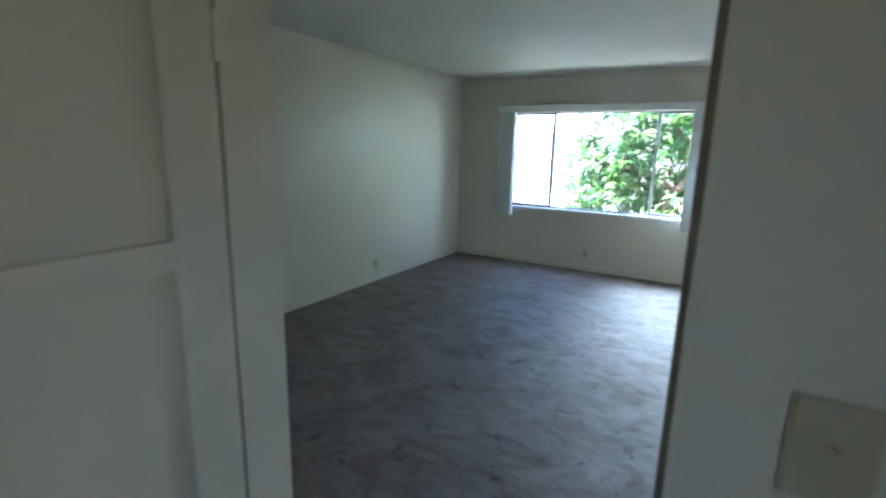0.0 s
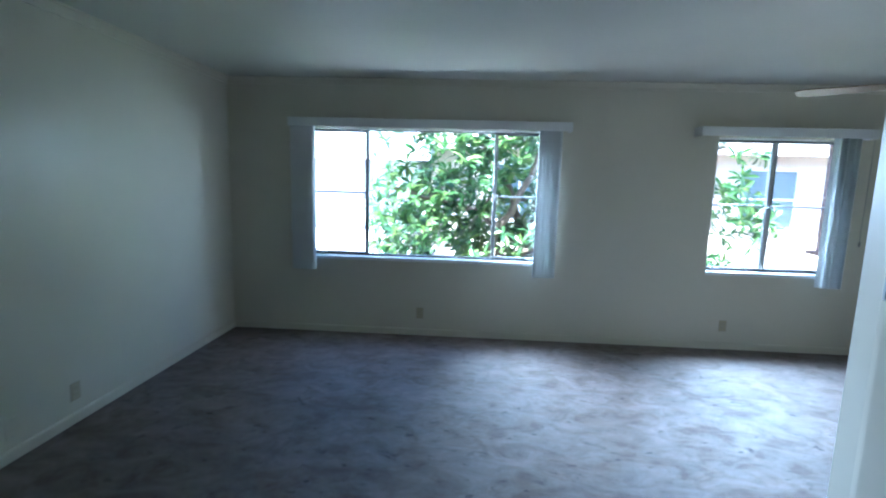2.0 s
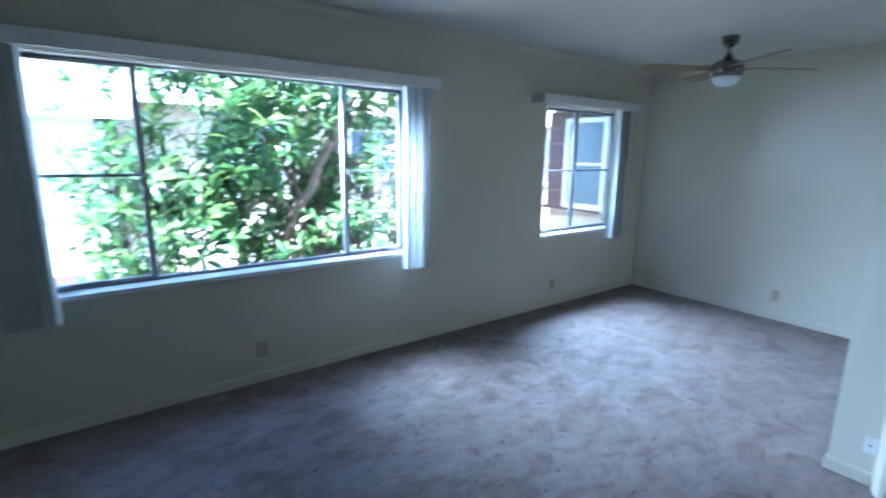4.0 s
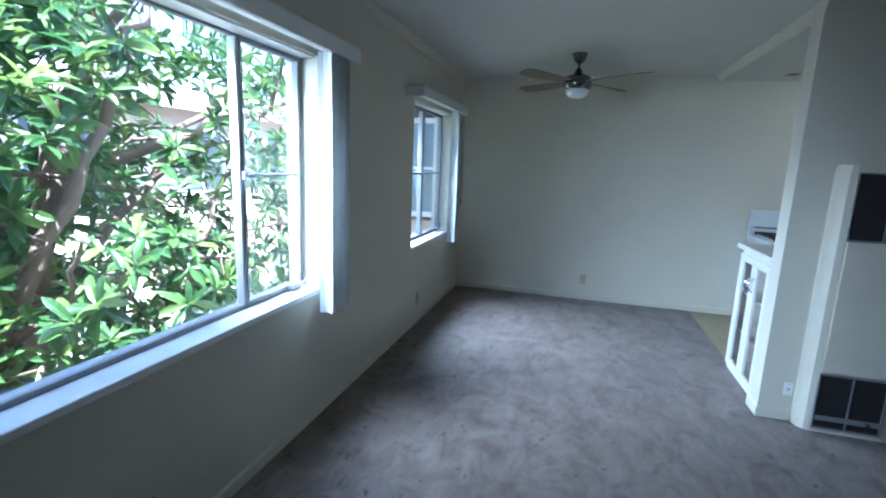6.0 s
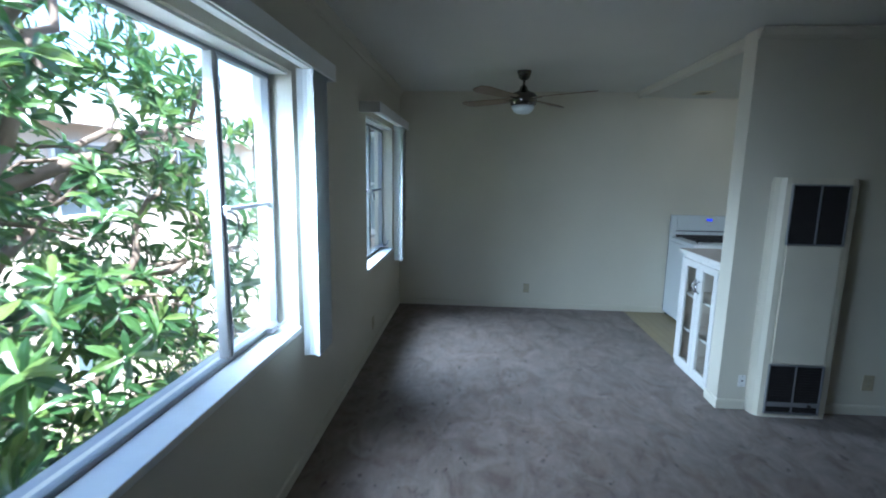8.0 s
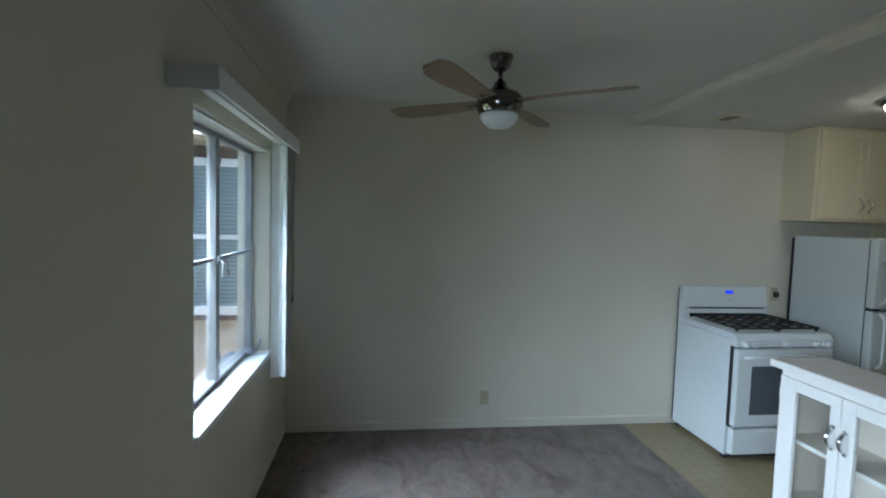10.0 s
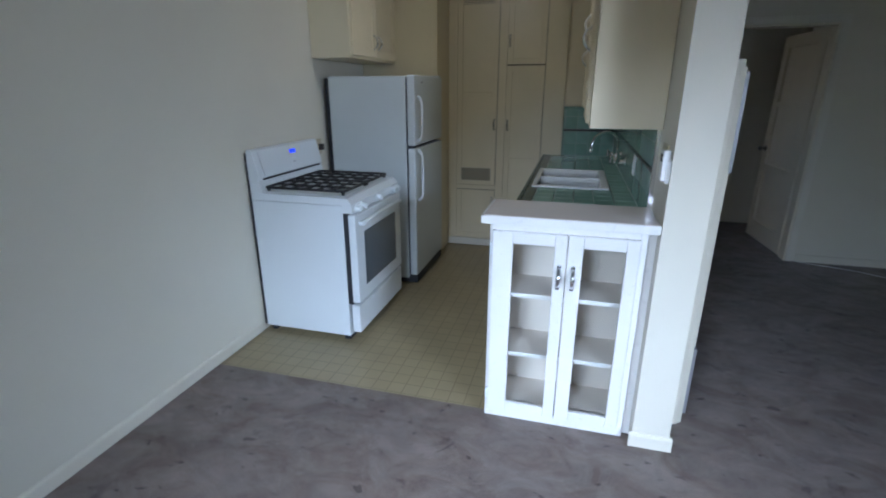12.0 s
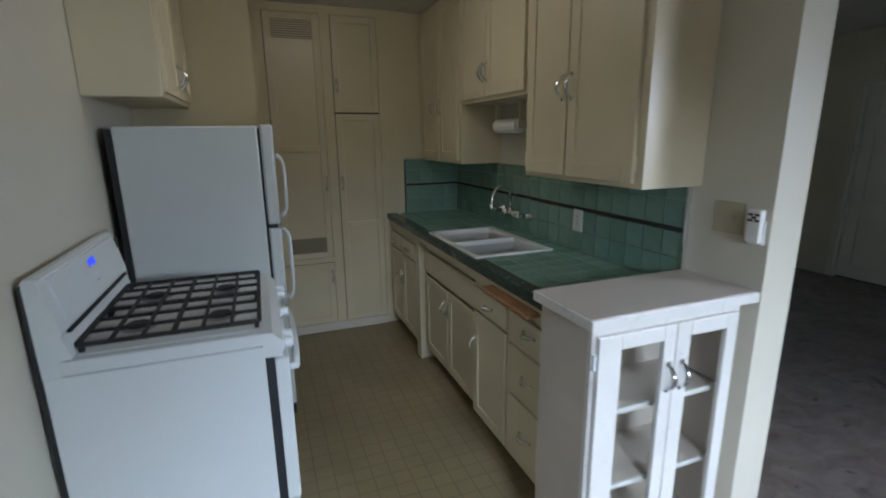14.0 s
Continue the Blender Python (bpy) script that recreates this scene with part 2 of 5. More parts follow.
TILE = vary_mat("green_tile", [(0.165, 0.285, 0.225), (0.19, 0.315, 0.255), (0.215, 0.34, 0.28)], 0.2, fine=9)
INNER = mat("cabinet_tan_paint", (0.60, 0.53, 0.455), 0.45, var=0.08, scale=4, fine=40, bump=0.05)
LAMINATE = mat("counter_laminate", (0.63, 0.56, 0.50), 0.26, var=0.03, scale=5, fine=60, bump=0.0, uneven=0.0)
# brown for the shadow painted along the hall door frame
EDGESHADE = mat("frame_edge_shade", (0.16, 0.125, 0.08), 0.6, var=0.2, scale=9, bump=0.1)
WOOD = mat("breadboard_wood", (0.38, 0.20, 0.09), 0.5, var=0.25, scale=9, fine=50, bump=0.1)
PAPER = mat("paper_towel", (0.86, 0.85, 0.82), 0.9, var=0.04, fine=120, bump=0.3)
CORD = mat("white_cord", (0.62, 0.60, 0.56), 0.5, bump=0)
VENTD = mat("vent_shadow_metal", (0.30, 0.26, 0.18), 0.6, var=0.1, bump=0)
LCD = glow_mat("clock_display", (0.04, 0.08, 0.95), 0.4)
LCDOFF = glow_mat("display_window", (0.01, 0.015, 0.6), 0.12)
BULB = glow_mat("lamp_glass", (1.0, 0.91, 0.74), LAMP_GLOW)
GLASS = glass_mat("window_glass")
CABGLASS = glass_mat("cabinet_glass", (0.96, 0.98, 0.97))
CARPETM = carpet_mat()
VINYL = vinyl_mat()
STUCCO = mat("beige_stucco", (0.72, 0.62, 0.52), 0.9, var=0.08, scale=1.5, fine=90, bump=0.5, depth=0.006, spec=0.2)
WHITESID = mat("white_siding", (0.74, 0.73, 0.72), 0.7, var=0.06, scale=2, fine=50, bump=0.1)
BROWNSID = mat("brown_siding", (0.12, 0.075, 0.065), 0.75, var=0.15, scale=3, fine=60, bump=0.2)
ROOFM = mat("grey_roofing", (0.30, 0.31, 0.34), 0.9, var=0.15, scale=3, fine=60, bump=0.4)
EAVE = mat("eave_paint", (0.70, 0.66, 0.58), 0.7, var=0.08, bump=0.05)
FARGLASS = mat("far_window_glass", (0.15, 0.20, 0.22), 0.08, var=0.1, bump=0)
BLINDM = mat("far_blinds", (0.30, 0.33, 0.34), 0.5, bump=0)
CONC = mat("concrete", (0.42, 0.40, 0.37), 0.9, var=0.15, scale=1.5, fine=60, bump=0.3, depth=0.004)
SOIL = mat("planting_soil", (0.10, 0.08, 0.055), 0.95, var=0.3, scale=3, fine=40, bump=0.6, depth=0.01)
BARK = mat("bark", (0.17, 0.125, 0.095), 0.9, var=0.25, scale=7, fine=60, bump=0.6, depth=0.008)
LEAF = vary_mat("leaf", [(0.028, 0.072, 0.024), (0.05, 0.118, 0.036), (0.082, 0.16, 0.042), (0.165, 0.235, 0.06)], 0.28, sub=0.45, island=True, spec=0.6)
LEAFO = vary_mat("leaf_single", [(0.028, 0.072, 0.024), (0.05, 0.118, 0.036), (0.082, 0.16, 0.042), (0.145, 0.215, 0.06)], 0.28, sub=0.42, spec=0.6)
SHRUBM = vary_mat("shrub_leaf", [(0.08, 0.20, 0.03), (0.16, 0.30, 0.05), (0.28, 0.40, 0.08)], 0.4, sub=0.35, island=True)


# ---- mesh helpers ----
PLACE = {}


def box(bm, x0, y0, z0, x1, y1, z1, bevel=0.0):
    """An upright box between two corners, its edges rounded by bevel."""
    x0, x1, y0, y1, z0, z1 = min(x0, x1), max(x0, x1), min(y0, y1), max(y0, y1), min(z0, z1), max(z0, z1)
    m = Matrix.Translation(((x0 + x1) / 2, (y0 + y1) / 2, (z0 + z1) / 2)) @ Matrix.Diagonal((x1 - x0, y1 - y0, z1 - z0, 1))
    made = bmesh.ops.create_cube(bm, size=1.0, matrix=m)["verts"]
    if bevel:
        edges = list({e for v in made for e in v.link_edges})
        bmesh.ops.bevel(bm, geom=edges, offset=bevel, segments=2, profile=0.5, affect="EDGES")
    return bm


def boxes(*rows, bevel=0.0):
    bm = bmesh.new()
    for r in rows:
        box(bm, *r, bevel=bevel)
    return bm


def lathe(bm, profile, m=None, steps=24):
    """Turns (radius, height) points round the z axis, then lays them by m."""
    rings = []
    for r, h in profile:
        rings.append([bm.verts.new((r * math.cos(a), r * math.sin(a), h)) for a in (2 * math.pi * k / steps for k in range(steps))])
    for a, b in zip(rings, rings[1:]):
        for k in range(steps):
            bm.faces.new((a[k], a[(k + 1) % steps], b[(k + 1) % steps], b[k]))
    for ring, flip in ((rings[0], True), (rings[-1], False)):
        bm.faces.new(ring[::-1] if flip else ring)
    if m is not None:
        bmesh.ops.transform(bm, matrix=m, verts=[v for ring in rings for v in ring])
    return bm


def tube(bm, points, radius, steps=8):
    """A round bar along points; radius may be a list."""
    pts = [Vector(p) for p in points]
    rad = radius if isinstance(radius, (list, tuple)) else [radius] * len(pts)
    rings, side = [], None
    for i, p in enumerate(pts):
        d = (pts[min(i + 1, len(pts) - 1)] - pts[max(i - 1, 0)]).normalized()
        if side is None:
            side = d.orthogonal().normalized()
        side = (side - d * side.dot(d)).normalized()
        up = d.cross(side)
        rings.append([bm.verts.new(p + rad[i] * (math.cos(a) * side + math.sin(a) * up)) for a in (2 * math.pi * k / steps for k in range(steps))])
    for a, b in zip(rings, rings[1:]):
        for k in range(steps):
            bm.faces.new((a[k], a[(k + 1) % steps], b[(k + 1) % steps], b[k]))
    bm.faces.new(rings[0][::-1])
    bm.faces.new(rings[-1])
    return bm


def prism(bm, outline, axis, a, b):
    """An outline in the two other axes, drawn out along an axis from a to b."""
    def at(u, v, w):
        return {"x": (w, u, v), "y": (u, w, v), "z": (u, v, w)}[axis]
    lo, hi = [bm.verts.new(at(u, v, a)) for u, v in outline], [bm.verts.new(at(u, v, b)) for u, v in outline]
    n = len(outline)
    made = [bm.faces.new(lo), bm.faces.new(hi)] + [bm.faces.new((lo[k], lo[(k + 1) % n], hi[(k + 1) % n], hi[k])) for k in range(n)]
    bmesh.ops.recalc_face_normals(bm, faces=made)
    return bm


def finish(name, bm, material, smooth=False):
    me = bpy.data.meshes.new(name)
    bmesh.ops.recalc_face_normals(bm, faces=bm.faces)
    bm.to_mesh(me)
    bm.free()
    me.materials.append(material)
    if smooth:
        for poly in me.polygons:
            poly.use_smooth = True
    return me


def thing(name, x, y, z, label, category, group="", kind=""):
    """An empty at a thing's base; its parts hang from it."""
    ob = new(name)
    ob.location = (x, y, z)
    ob.empty_display_size = 0.1
    PLACE[ob] = Vector((x, y, z))
    return tagged(ob, label, category, group, kind)


def part(name, bm, material, parent, label="", smooth=False):
    """Links a bmesh, drawn in the world's metres, as one mesh under a thing or a part."""
    base = PLACE[parent]
    bmesh.ops.translate(bm, vec=-base, verts=bm.verts)
    ob = new(name, finish(name, bm, material, smooth))
    ob.parent = parent
    PLACE[ob] = base
    if label:
        tagged(ob, label)
    return ob


def solid(name, bm, material, label, category, group="", kind="", smooth=False, base=(0, 0, 0)):
    """A thing that is a single mesh, or a piece of the setting; parts may still hang from it."""
    bmesh.ops.translate(bm, vec=-Vector(base), verts=bm.verts)
    ob = new(name, finish(name, bm, material, smooth))
    ob.location = base
    PLACE[ob] = Vector(base)
    return tagged(ob, label, category, group, kind)


def setting(name, bm, material, label, category, smooth=False):
    return solid(name, bm, material, label, category, kind="structure", smooth=smooth)


# ---- the rooms: floors, walls, ceilings ----
WX, EX, NY, SY = -3.547, 3.0, 6.0, 0.32
PX0, PX1, PY = 0.58, 0.735, 3.325
LINO_Y, CH, KCH = 3.25, 2.56, 2.50
A0, A1, AZ0, AZ1 = -2.74, -0.34, 0.80, 2.10
B0, B1, BZ0, BZ1 = 1.25, 2.50, 0.78, 2.08
HX0, HX1, DH = -0.918, -0.07, 2.05

setting("floor", boxes((WX, LINO_Y, -0.03, EX, NY, 0), (WX, SY, -0.03, PX0, LINO_Y, 0), (-1.25, -1.1, -0.03, PX0, SY, 0), (PX0, PY - 0.075, -0.03, PX1, PY, -0.001)),
                       CARPETM, "worn grey-taupe cut pile carpet with brushed marks and stains", "carpet")
setting("floor_kitchen", boxes((PX1, 0.5, -0.03, EX, LINO_Y, -0.005)), VINYL, "yellow-beige sheet vinyl floor with small tile pattern", "vinyl floor")
setting("floor_slab", boxes((WX - 0.15, -1.25, -0.3, EX + 0.15, NY + 0.2, -0.031)), CONC, "floor slab under the rooms", "slab")

T = NY + 0.2
setting("wall_north", boxes((WX - 0.15, NY, -0.3, A0, T, 2.7), (A0, NY, -0.3, A1, T, AZ0), (A0, NY, AZ1, A1, T, 2.7), (A1, NY, -0.3, B0, T, 2.7),
                            (B0, NY, -0.3, B1, T, BZ0), (B0, NY, BZ1, B1, T, 2.7), (B1, NY, -0.3, EX + 0.15, T, 2.7)),
        WALL, "off-white painted plaster wall with two window openings", "wall")
setting("wall_east", boxes((EX, -1.25, -0.3, EX + 0.15, NY, 2.7)), WALL, "off-white semi-gloss wall of dining end and kitchen", "wall")
setting("wall_west", boxes((WX - 0.15, -1.25, -0.3, WX, 1.19, 2.7), (WX - 0.15, 1.19, DH, WX, 2.12, 2.7), (WX - 0.15, 2.12, -0.3, WX, NY, 2.7)),
        WALL, "off-white plaster wall with the entry door", "wall")
setting("wall_south", boxes((WX, SY - 0.12, -0.3, HX0, SY, 2.7), (HX0, SY - 0.12, DH, HX1, SY, 2.7), (HX1, SY - 0.12, -0.3, PX0, SY, 2.7)),
        WALL, "off-white wall with the hall doorway", "wall")
# the opening at the hall end lets in light from the added room
setting("wall_partition", boxes((PX0, 0.30, -0.3, PX1, PY, 2.7), (PX0, -0.32, -0.3, PX1, 0.30, 2.7), (PX0, -1.05, 2.05, PX1, -0.32, 2.7), (PX0, -1.25, -0.3, PX1, -1.05, 2.7)), WALL, "off-white partition wall between living room and kitchen", "wall")
setting("wall_kitchen_south", boxes((PX1, 0.30, -0.3, EX, 0.555, 2.7)), KWALL, "cream kitchen end wall behind the pantry", "wall")
setting("wall_fridge_return", boxes((2.30, 0.555, -0.03, EX, 1.0, 2.7)), KWALL, "cream wall return behind the refrigerator", "wall")
setting("wall_hall", boxes((-1.37, -1.25, -0.3, -1.25, SY - 0.12, 2.7), (-1.25, -1.25, -0.3, PX0, -1.1, 2.7)), WALL, "dim off-white hall walls", "wall")
# unseen room added off the hall; its window opening brings daylight to the hall
setting("wall_bath_south", boxes((PX0, -1.40, -0.3, 1.2, -1.25, 2.7), (1.2, -1.40, -0.3, 2.3, -1.25, 1.38), (1.2, -1.40, 2.05, 2.3, -1.25, 2.7), (2.3, -1.40, -0.3, EX + 0.15, -1.25, 2.7)), KWALL, "cream wall of an added unseen room, its window opening lights the hall", "wall")
setting("floor_bath", boxes((PX0, -1.25, -0.03, EX, 0.3, -0.002)), CONC, "plain floor of the added unseen room off the hall", "floor")
setting("ceiling", boxes((PX0, -1.4, CH, EX + 0.15, 0.299, 2.7), (WX - 0.15, LINO_Y, CH, EX + 0.15, T, 2.7), (WX - 0.15, -1.25, CH, PX0, LINO_Y, 2.7)), CEIL, "off-white flat ceiling", "ceiling")
setting("ceiling_kitchen", boxes((PX1, 0.3, KCH, EX, LINO_Y, 2.699)), CEIL, "cream kitchen ceiling a step lower", "ceiling")
setting("roof", boxes((WX - 0.2, -1.45, 2.71, EX + 0.2, T + 0.02, 2.86)), ROOFM, "flat roof of the apartment building", "roof")


def run_trim(name, rows, material, label, category):
    """Straight lengths of trim; each row: axis, wall place, way out of the wall, from, to, profile of (out, height)."""
    bm = bmesh.new()
    for axis, p, way, a, b, profile in rows:
        prism(bm, [(p + way * u, v) for u, v in profile], axis, a, b)
    return setting(name, bm, material, label, category)


CROWN = [(-0.002, 2.495), (0.012, 2.495), (0.016, 2.515), (0.038, 2.545), (0.05, 2.548), (0.05, 2.5595), (-0.002, 2.5595)]
BASE = [(-0.002, 0.0), (0.011, 0.0), (0.011, 0.056), (0.006, 0.068), (-0.002, 0.07)]
run_trim("trim_crown", [("x", NY, -1, WX + 0.002, EX - 0.002, CROWN), ("y", WX, 1, SY + 0.003, NY - 0.003, CROWN),
                        ("y", PX0, -1, SY + 0.004, PY - 0.002, CROWN), ("x", SY, 1, WX + 0.004, PX0 - 0.004, CROWN),
                        ("x", PY - 0.075, 1, PX1 + 0.002, EX - 0.003, CROWN)], WALL, "narrow painted crown moulding", "moulding")
setting("trim_kitchen_lip", boxes((PX1, LINO_Y, 2.488, EX, LINO_Y + 0.018, 2.559)), TRIM, "painted lip where the kitchen ceiling drops", "moulding")
run_trim("baseboard", [("x", NY, -1, WX + 0.001, EX - 0.001, BASE), ("y", WX, 1, 2.19, NY - 0.002, BASE), ("y", WX, 1, SY + 0.001, 1.12, BASE), ("y", EX, -1, LINO_Y - 0.42, NY - 0.003, BASE),
                       ("y", PX0, -1, SY + 0.002, 2.62, BASE), ("y", PX0, -1, 3.145, PY, BASE), ("x", PY, 1, PX0 - 0.013, PX1 + 0.012, BASE),
                       ("x", SY, 1, WX + 0.002, HX0 - 0.075, BASE), ("x", SY, 1, HX1 + 0.075, PX0 - 0.002, BASE)], WALL, "low painted baseboard", "baseboard")


# ---- windows ----
def steel_window(name, x0, x1, z0, z1, mullions, bars, label):
    y0, y1 = 6.115, 6.15
    w = thing(name, (x0 + x1) / 2, 6.13, z0, label, "window", kind="structure")
    f = 0.024
    part("window_frame", boxes((x0, y0, z0, x1, y1, z0 + f), (x0, y0, z1 - f, x1, y1, z1), (x0, y0, z0 + f, x0 + f, y1, z1 - f), (x1 - f, y0, z0 + f, x1, y1, z1 - f), bevel=0.004), STEELF, w)
    edges = [x0] + mullions + [x1]
    for m in mullions:
        part("mullion", boxes((m - 0.011, y0 - 0.006, z0 + f, m + 0.011, y1 + 0.004, z1 - f), bevel=0.004), MULLP, w, "pale grey painted steel mullion")
    for i, (a, b) in enumerate(zip(edges, edges[1:])):
        a, b = (a + f if i == 0 else a + 0.011), (b - f if b == x1 else b - 0.011)
        bar = bars[i]
        c, d = z0 + f, z1 - f
        if bar:
            s = 0.015
            sash = part("sash_frame", boxes((a, y0 - 0.012, c, b, y1 - 0.012, c + s), (a, y0 - 0.012, d - s, b, y1 - 0.012, d), (a, y0 - 0.012, c + s, a + s, y1 - 0.012, d - s), (b - s, y0 - 0.012, c + s, b, y1 - 0.012, d - s), bevel=0.003), STEELF, w)
            part("glazing_bar", boxes((a + s, y0 + 0.002, bar - 0.009, b - s, y1 - 0.008, bar + 0.009), bevel=0.002), STEELF, sash)
            for lo, hi in ((c + s, bar - 0.009), (bar + 0.009, d - s)):
                pane = part("pane", boxes((a + s - 0.002, 6.128, lo, b - s + 0.002, 6.131, hi)), GLASS, sash)
                pane.visible_shadow = False
            left = i == 0
            k = b if left else a
            latch = boxes((k - 0.012, y0 - 0.028, bar - 0.02, k + 0.012, y0 - 0.010, bar + 0.02), bevel=0.003)
            tube(latch, [(k, y0 - 0.03, bar), (k + (0.02 if left else -0.02) * -1, y0 - 0.05, bar - 0.02), (k + (-0.035 if left else 0.035), y0 - 0.052, bar - 0.085)], 0.006)
            part("latch_handle", latch, CHROME if not left else STEELF, w, "metal casement latch handle")
            q = (a + 0.10) if left else (b - 0.10)
            op = boxes((q - 0.05, y0 - 0.045, c - 0.006, q + 0.05, y0 - 0.012, c + 0.02), bevel=0.004)
            tube(op, [(q, y0 - 0.05, c + 0.012), (q + (0.05 if not left else -0.05), y0 - 0.07, c + 0.03), (q + (0.075 if not left else -0.075), y0 - 0.075, c + 0.065)], 0.007)
            part("crank_operator", op, HEATM, w, "grey metal crank operator")
            for hz in (c + 0.12, d - 0.12):
                part("hinge", boxes(((a - 0.004) if not left else b - 0.008, y0 - 0.02, hz - 0.025, (a + 0.008) if not left else b + 0.004, y0 - 0.011, hz + 0.025), bevel=0.002), STEELF, sash)
        else:
            pane = part("pane", boxes((a, 6.128, c, b, 6.131, d)), GLASS, w)
            pane.visible_shadow = False
    part("window_sill", boxes((x0 - 0.0, 5.982, z0 - 0.028, x1 + 0.0, 6.114, z0 + 0.004), bevel=0.005), SILLP, w, "white painted window sill")
    part("window_head", boxes((x0, 6.02, z1 - 0.012, x1, 6.114, z1 - 0.002)), SILLP, w)
    part("outer_sill", boxes((x0 - 0.03, 6.152, z0 - 0.06, x1 + 0.03, 6.26, z0 - 0.012), bevel=0.005), STEELF, w)
    return w


steel_window("window_1", A0, A1, AZ0, AZ1, [-2.145, -0.852], [1.455, None, 1.455], "wide grey steel casement window with fixed middle pane")
steel_window("window_2", B0, B1, BZ0, BZ1, [1.838], [1.435, 1.435], "two-sash grey steel casement window with cross bars")


def blind(x0, x1, z0, z1, stacks, drop, label):
    """Vertical blind: valance with returns, head rail, and vanes drawn to the sides."""
    b = thing("vertical_blind", (x0 + x1) / 2, 5.99, z1, label, "window blind", "vertical blinds")
    part("valance", boxes((x0, 5.83, z0, x1, 5.842, z1), (x0, 5.842, z0, x0 + 0.012, 5.998, z1), (x1 - 0.012, 5.842, z0, x1, 5.998, z1), (x0 + 0.012, 5.842, z1 - 0.01, x1 - 0.012, 5.998, z1), bevel=0.0025), VALP, b, "white vinyl valance")
    part("head_rail", boxes((x0 + 0.03, 5.875, z0 + 0.012, x1 - 0.03, 5.915, z1 - 0.012), bevel=0.003), VALP, b)
    bm = bmesh.new()
    arc = [(0.044 * math.sin(t), 0.012 * math.cos(2.2 * t)) for t in (-1.3, -0.9, -0.45, 0, 0.45, 0.9, 1.3)]
    outline = [(v, u) for u, v in arc] + [(v + 0.0012, u) for u, v in arc[::-1]]
    prism(bm, outline, "z", drop - z1, z0 + 0.01 - z1)
    mesh = finish("vane", bm, VANE)
    for s0, s1, count in stacks:
        for k in range(count):
            x = s0 + (s1 - s0) * k / (count - 1)
            v = new("vane", mesh)
            v.parent = b
            v.matrix_local = pose(x - (x0 + x1) / 2, 5.893 - 5.99, 0, 0, 0, random.uniform(-9, 9))
            PLACE[v] = PLACE[b]
    return b


b1 = blind(-2.868, -0.158, 2.085, 2.168, [(-2.84, -2.63, 15), (-0.44, -0.25, 14)], 0.682, "white vertical blind, vanes drawn to both sides of the wide window")
tube_bm = tube(bmesh.new(), [(-2.856, 5.86, 2.09), (-2.856, 5.862, 1.6), (-2.855, 5.862, 1.12)], 0.0022, 6)
lathe(tube_bm, [(0.001, -0.05), (0.007, -0.045), (0.007, 0.0), (0.001, 0.006)], Matrix.Translation((-2.855, 5.862, 1.11)), 8)
part("pull_cord", tube_bm, VALP, b1)
b2 = blind(1.01, 2.56, 2.075, 2.158, [(2.26, 2.44, 15)], 0.682, "white vertical blind, vanes drawn to one side of the small window")
tube_bm = tube(bmesh.new(), [(2.542, 5.86, 2.085), (2.542, 5.862, 1.6), (2.541, 5.862, 1.15)], 0.0022, 6)
lathe(tube_bm, [(0.001, -0.05), (0.007, -0.045), (0.007, 0.0), (0.001, 0.006)], Matrix.Translation((2.541, 5.862, 1.14)), 8)
part("pull_cord", tube_bm, BRASSY, b2)


# ---- faces: panels and pulls on any of the four upright faces ----
def fpt(face, p, u, z, d):
    """A point on an upright face: p its plane, u along it, z up, d out of it."""
    return {"+x": (p + d, u, z), "-x": (p - d, u, z), "+y": (u, p + d, z), "-y": (u, p - d, z)}[face]


def fbox(bm, face, p, u0, u1, z0, z1, d0, d1, bevel=0.0):
    return box(bm, *fpt(face, p, u0, z0, d0), *fpt(face, p, u1, z1, d1), bevel=bevel)


def hang_door(name, parent, material, face, p, u0, u1, z0, z1, thick=0.019, stile=0.055, rails=(), flat=False):
    """A framed door with sunk panels between its rails, each a part; flat: a plain slab."""
    bm = bmesh.new()
    if flat:
        return part(name, fbox(bm, face, p, u0, u1, z0, z1, 0, thick, 0.004), material, parent)
    u0, u1 = min(u0, u1), max(u0, u1)
    fbox(bm, face, p, u0, u0 + stile, z0, z1, 0, thick, 0.003)
    fbox(bm, face, p, u1 - stile, u1, z0, z1, 0, thick, 0.003)
    fbox(bm, face, p, u0 + stile, u1 - stile, z0, z0 + stile, 0, thick, 0.003)
    fbox(bm, face, p, u0 + stile, u1 - stile, z1 - stile, z1, 0, thick, 0.003)
    for r in rails:
        fbox(bm, face, p, u0 + stile, u1 - stile, r - stile / 2, r + stile / 2, 0, thick, 0.003)
    door = part(name, bm, material, parent)
    cuts = [z0 + stile] + [v for r in sorted(rails) for v in (r - stile / 2, r + stile / 2)] + [z1 - stile]
    for a, b in zip(cuts[::2], cuts[1::2]):
        part("panel", fbox(bmesh.new(), face, p, u0 + stile - 0.003, u1 - stile + 0.003, a - 0.003, b + 0.003, 0.0, thick - 0.008), material, door)
    return door


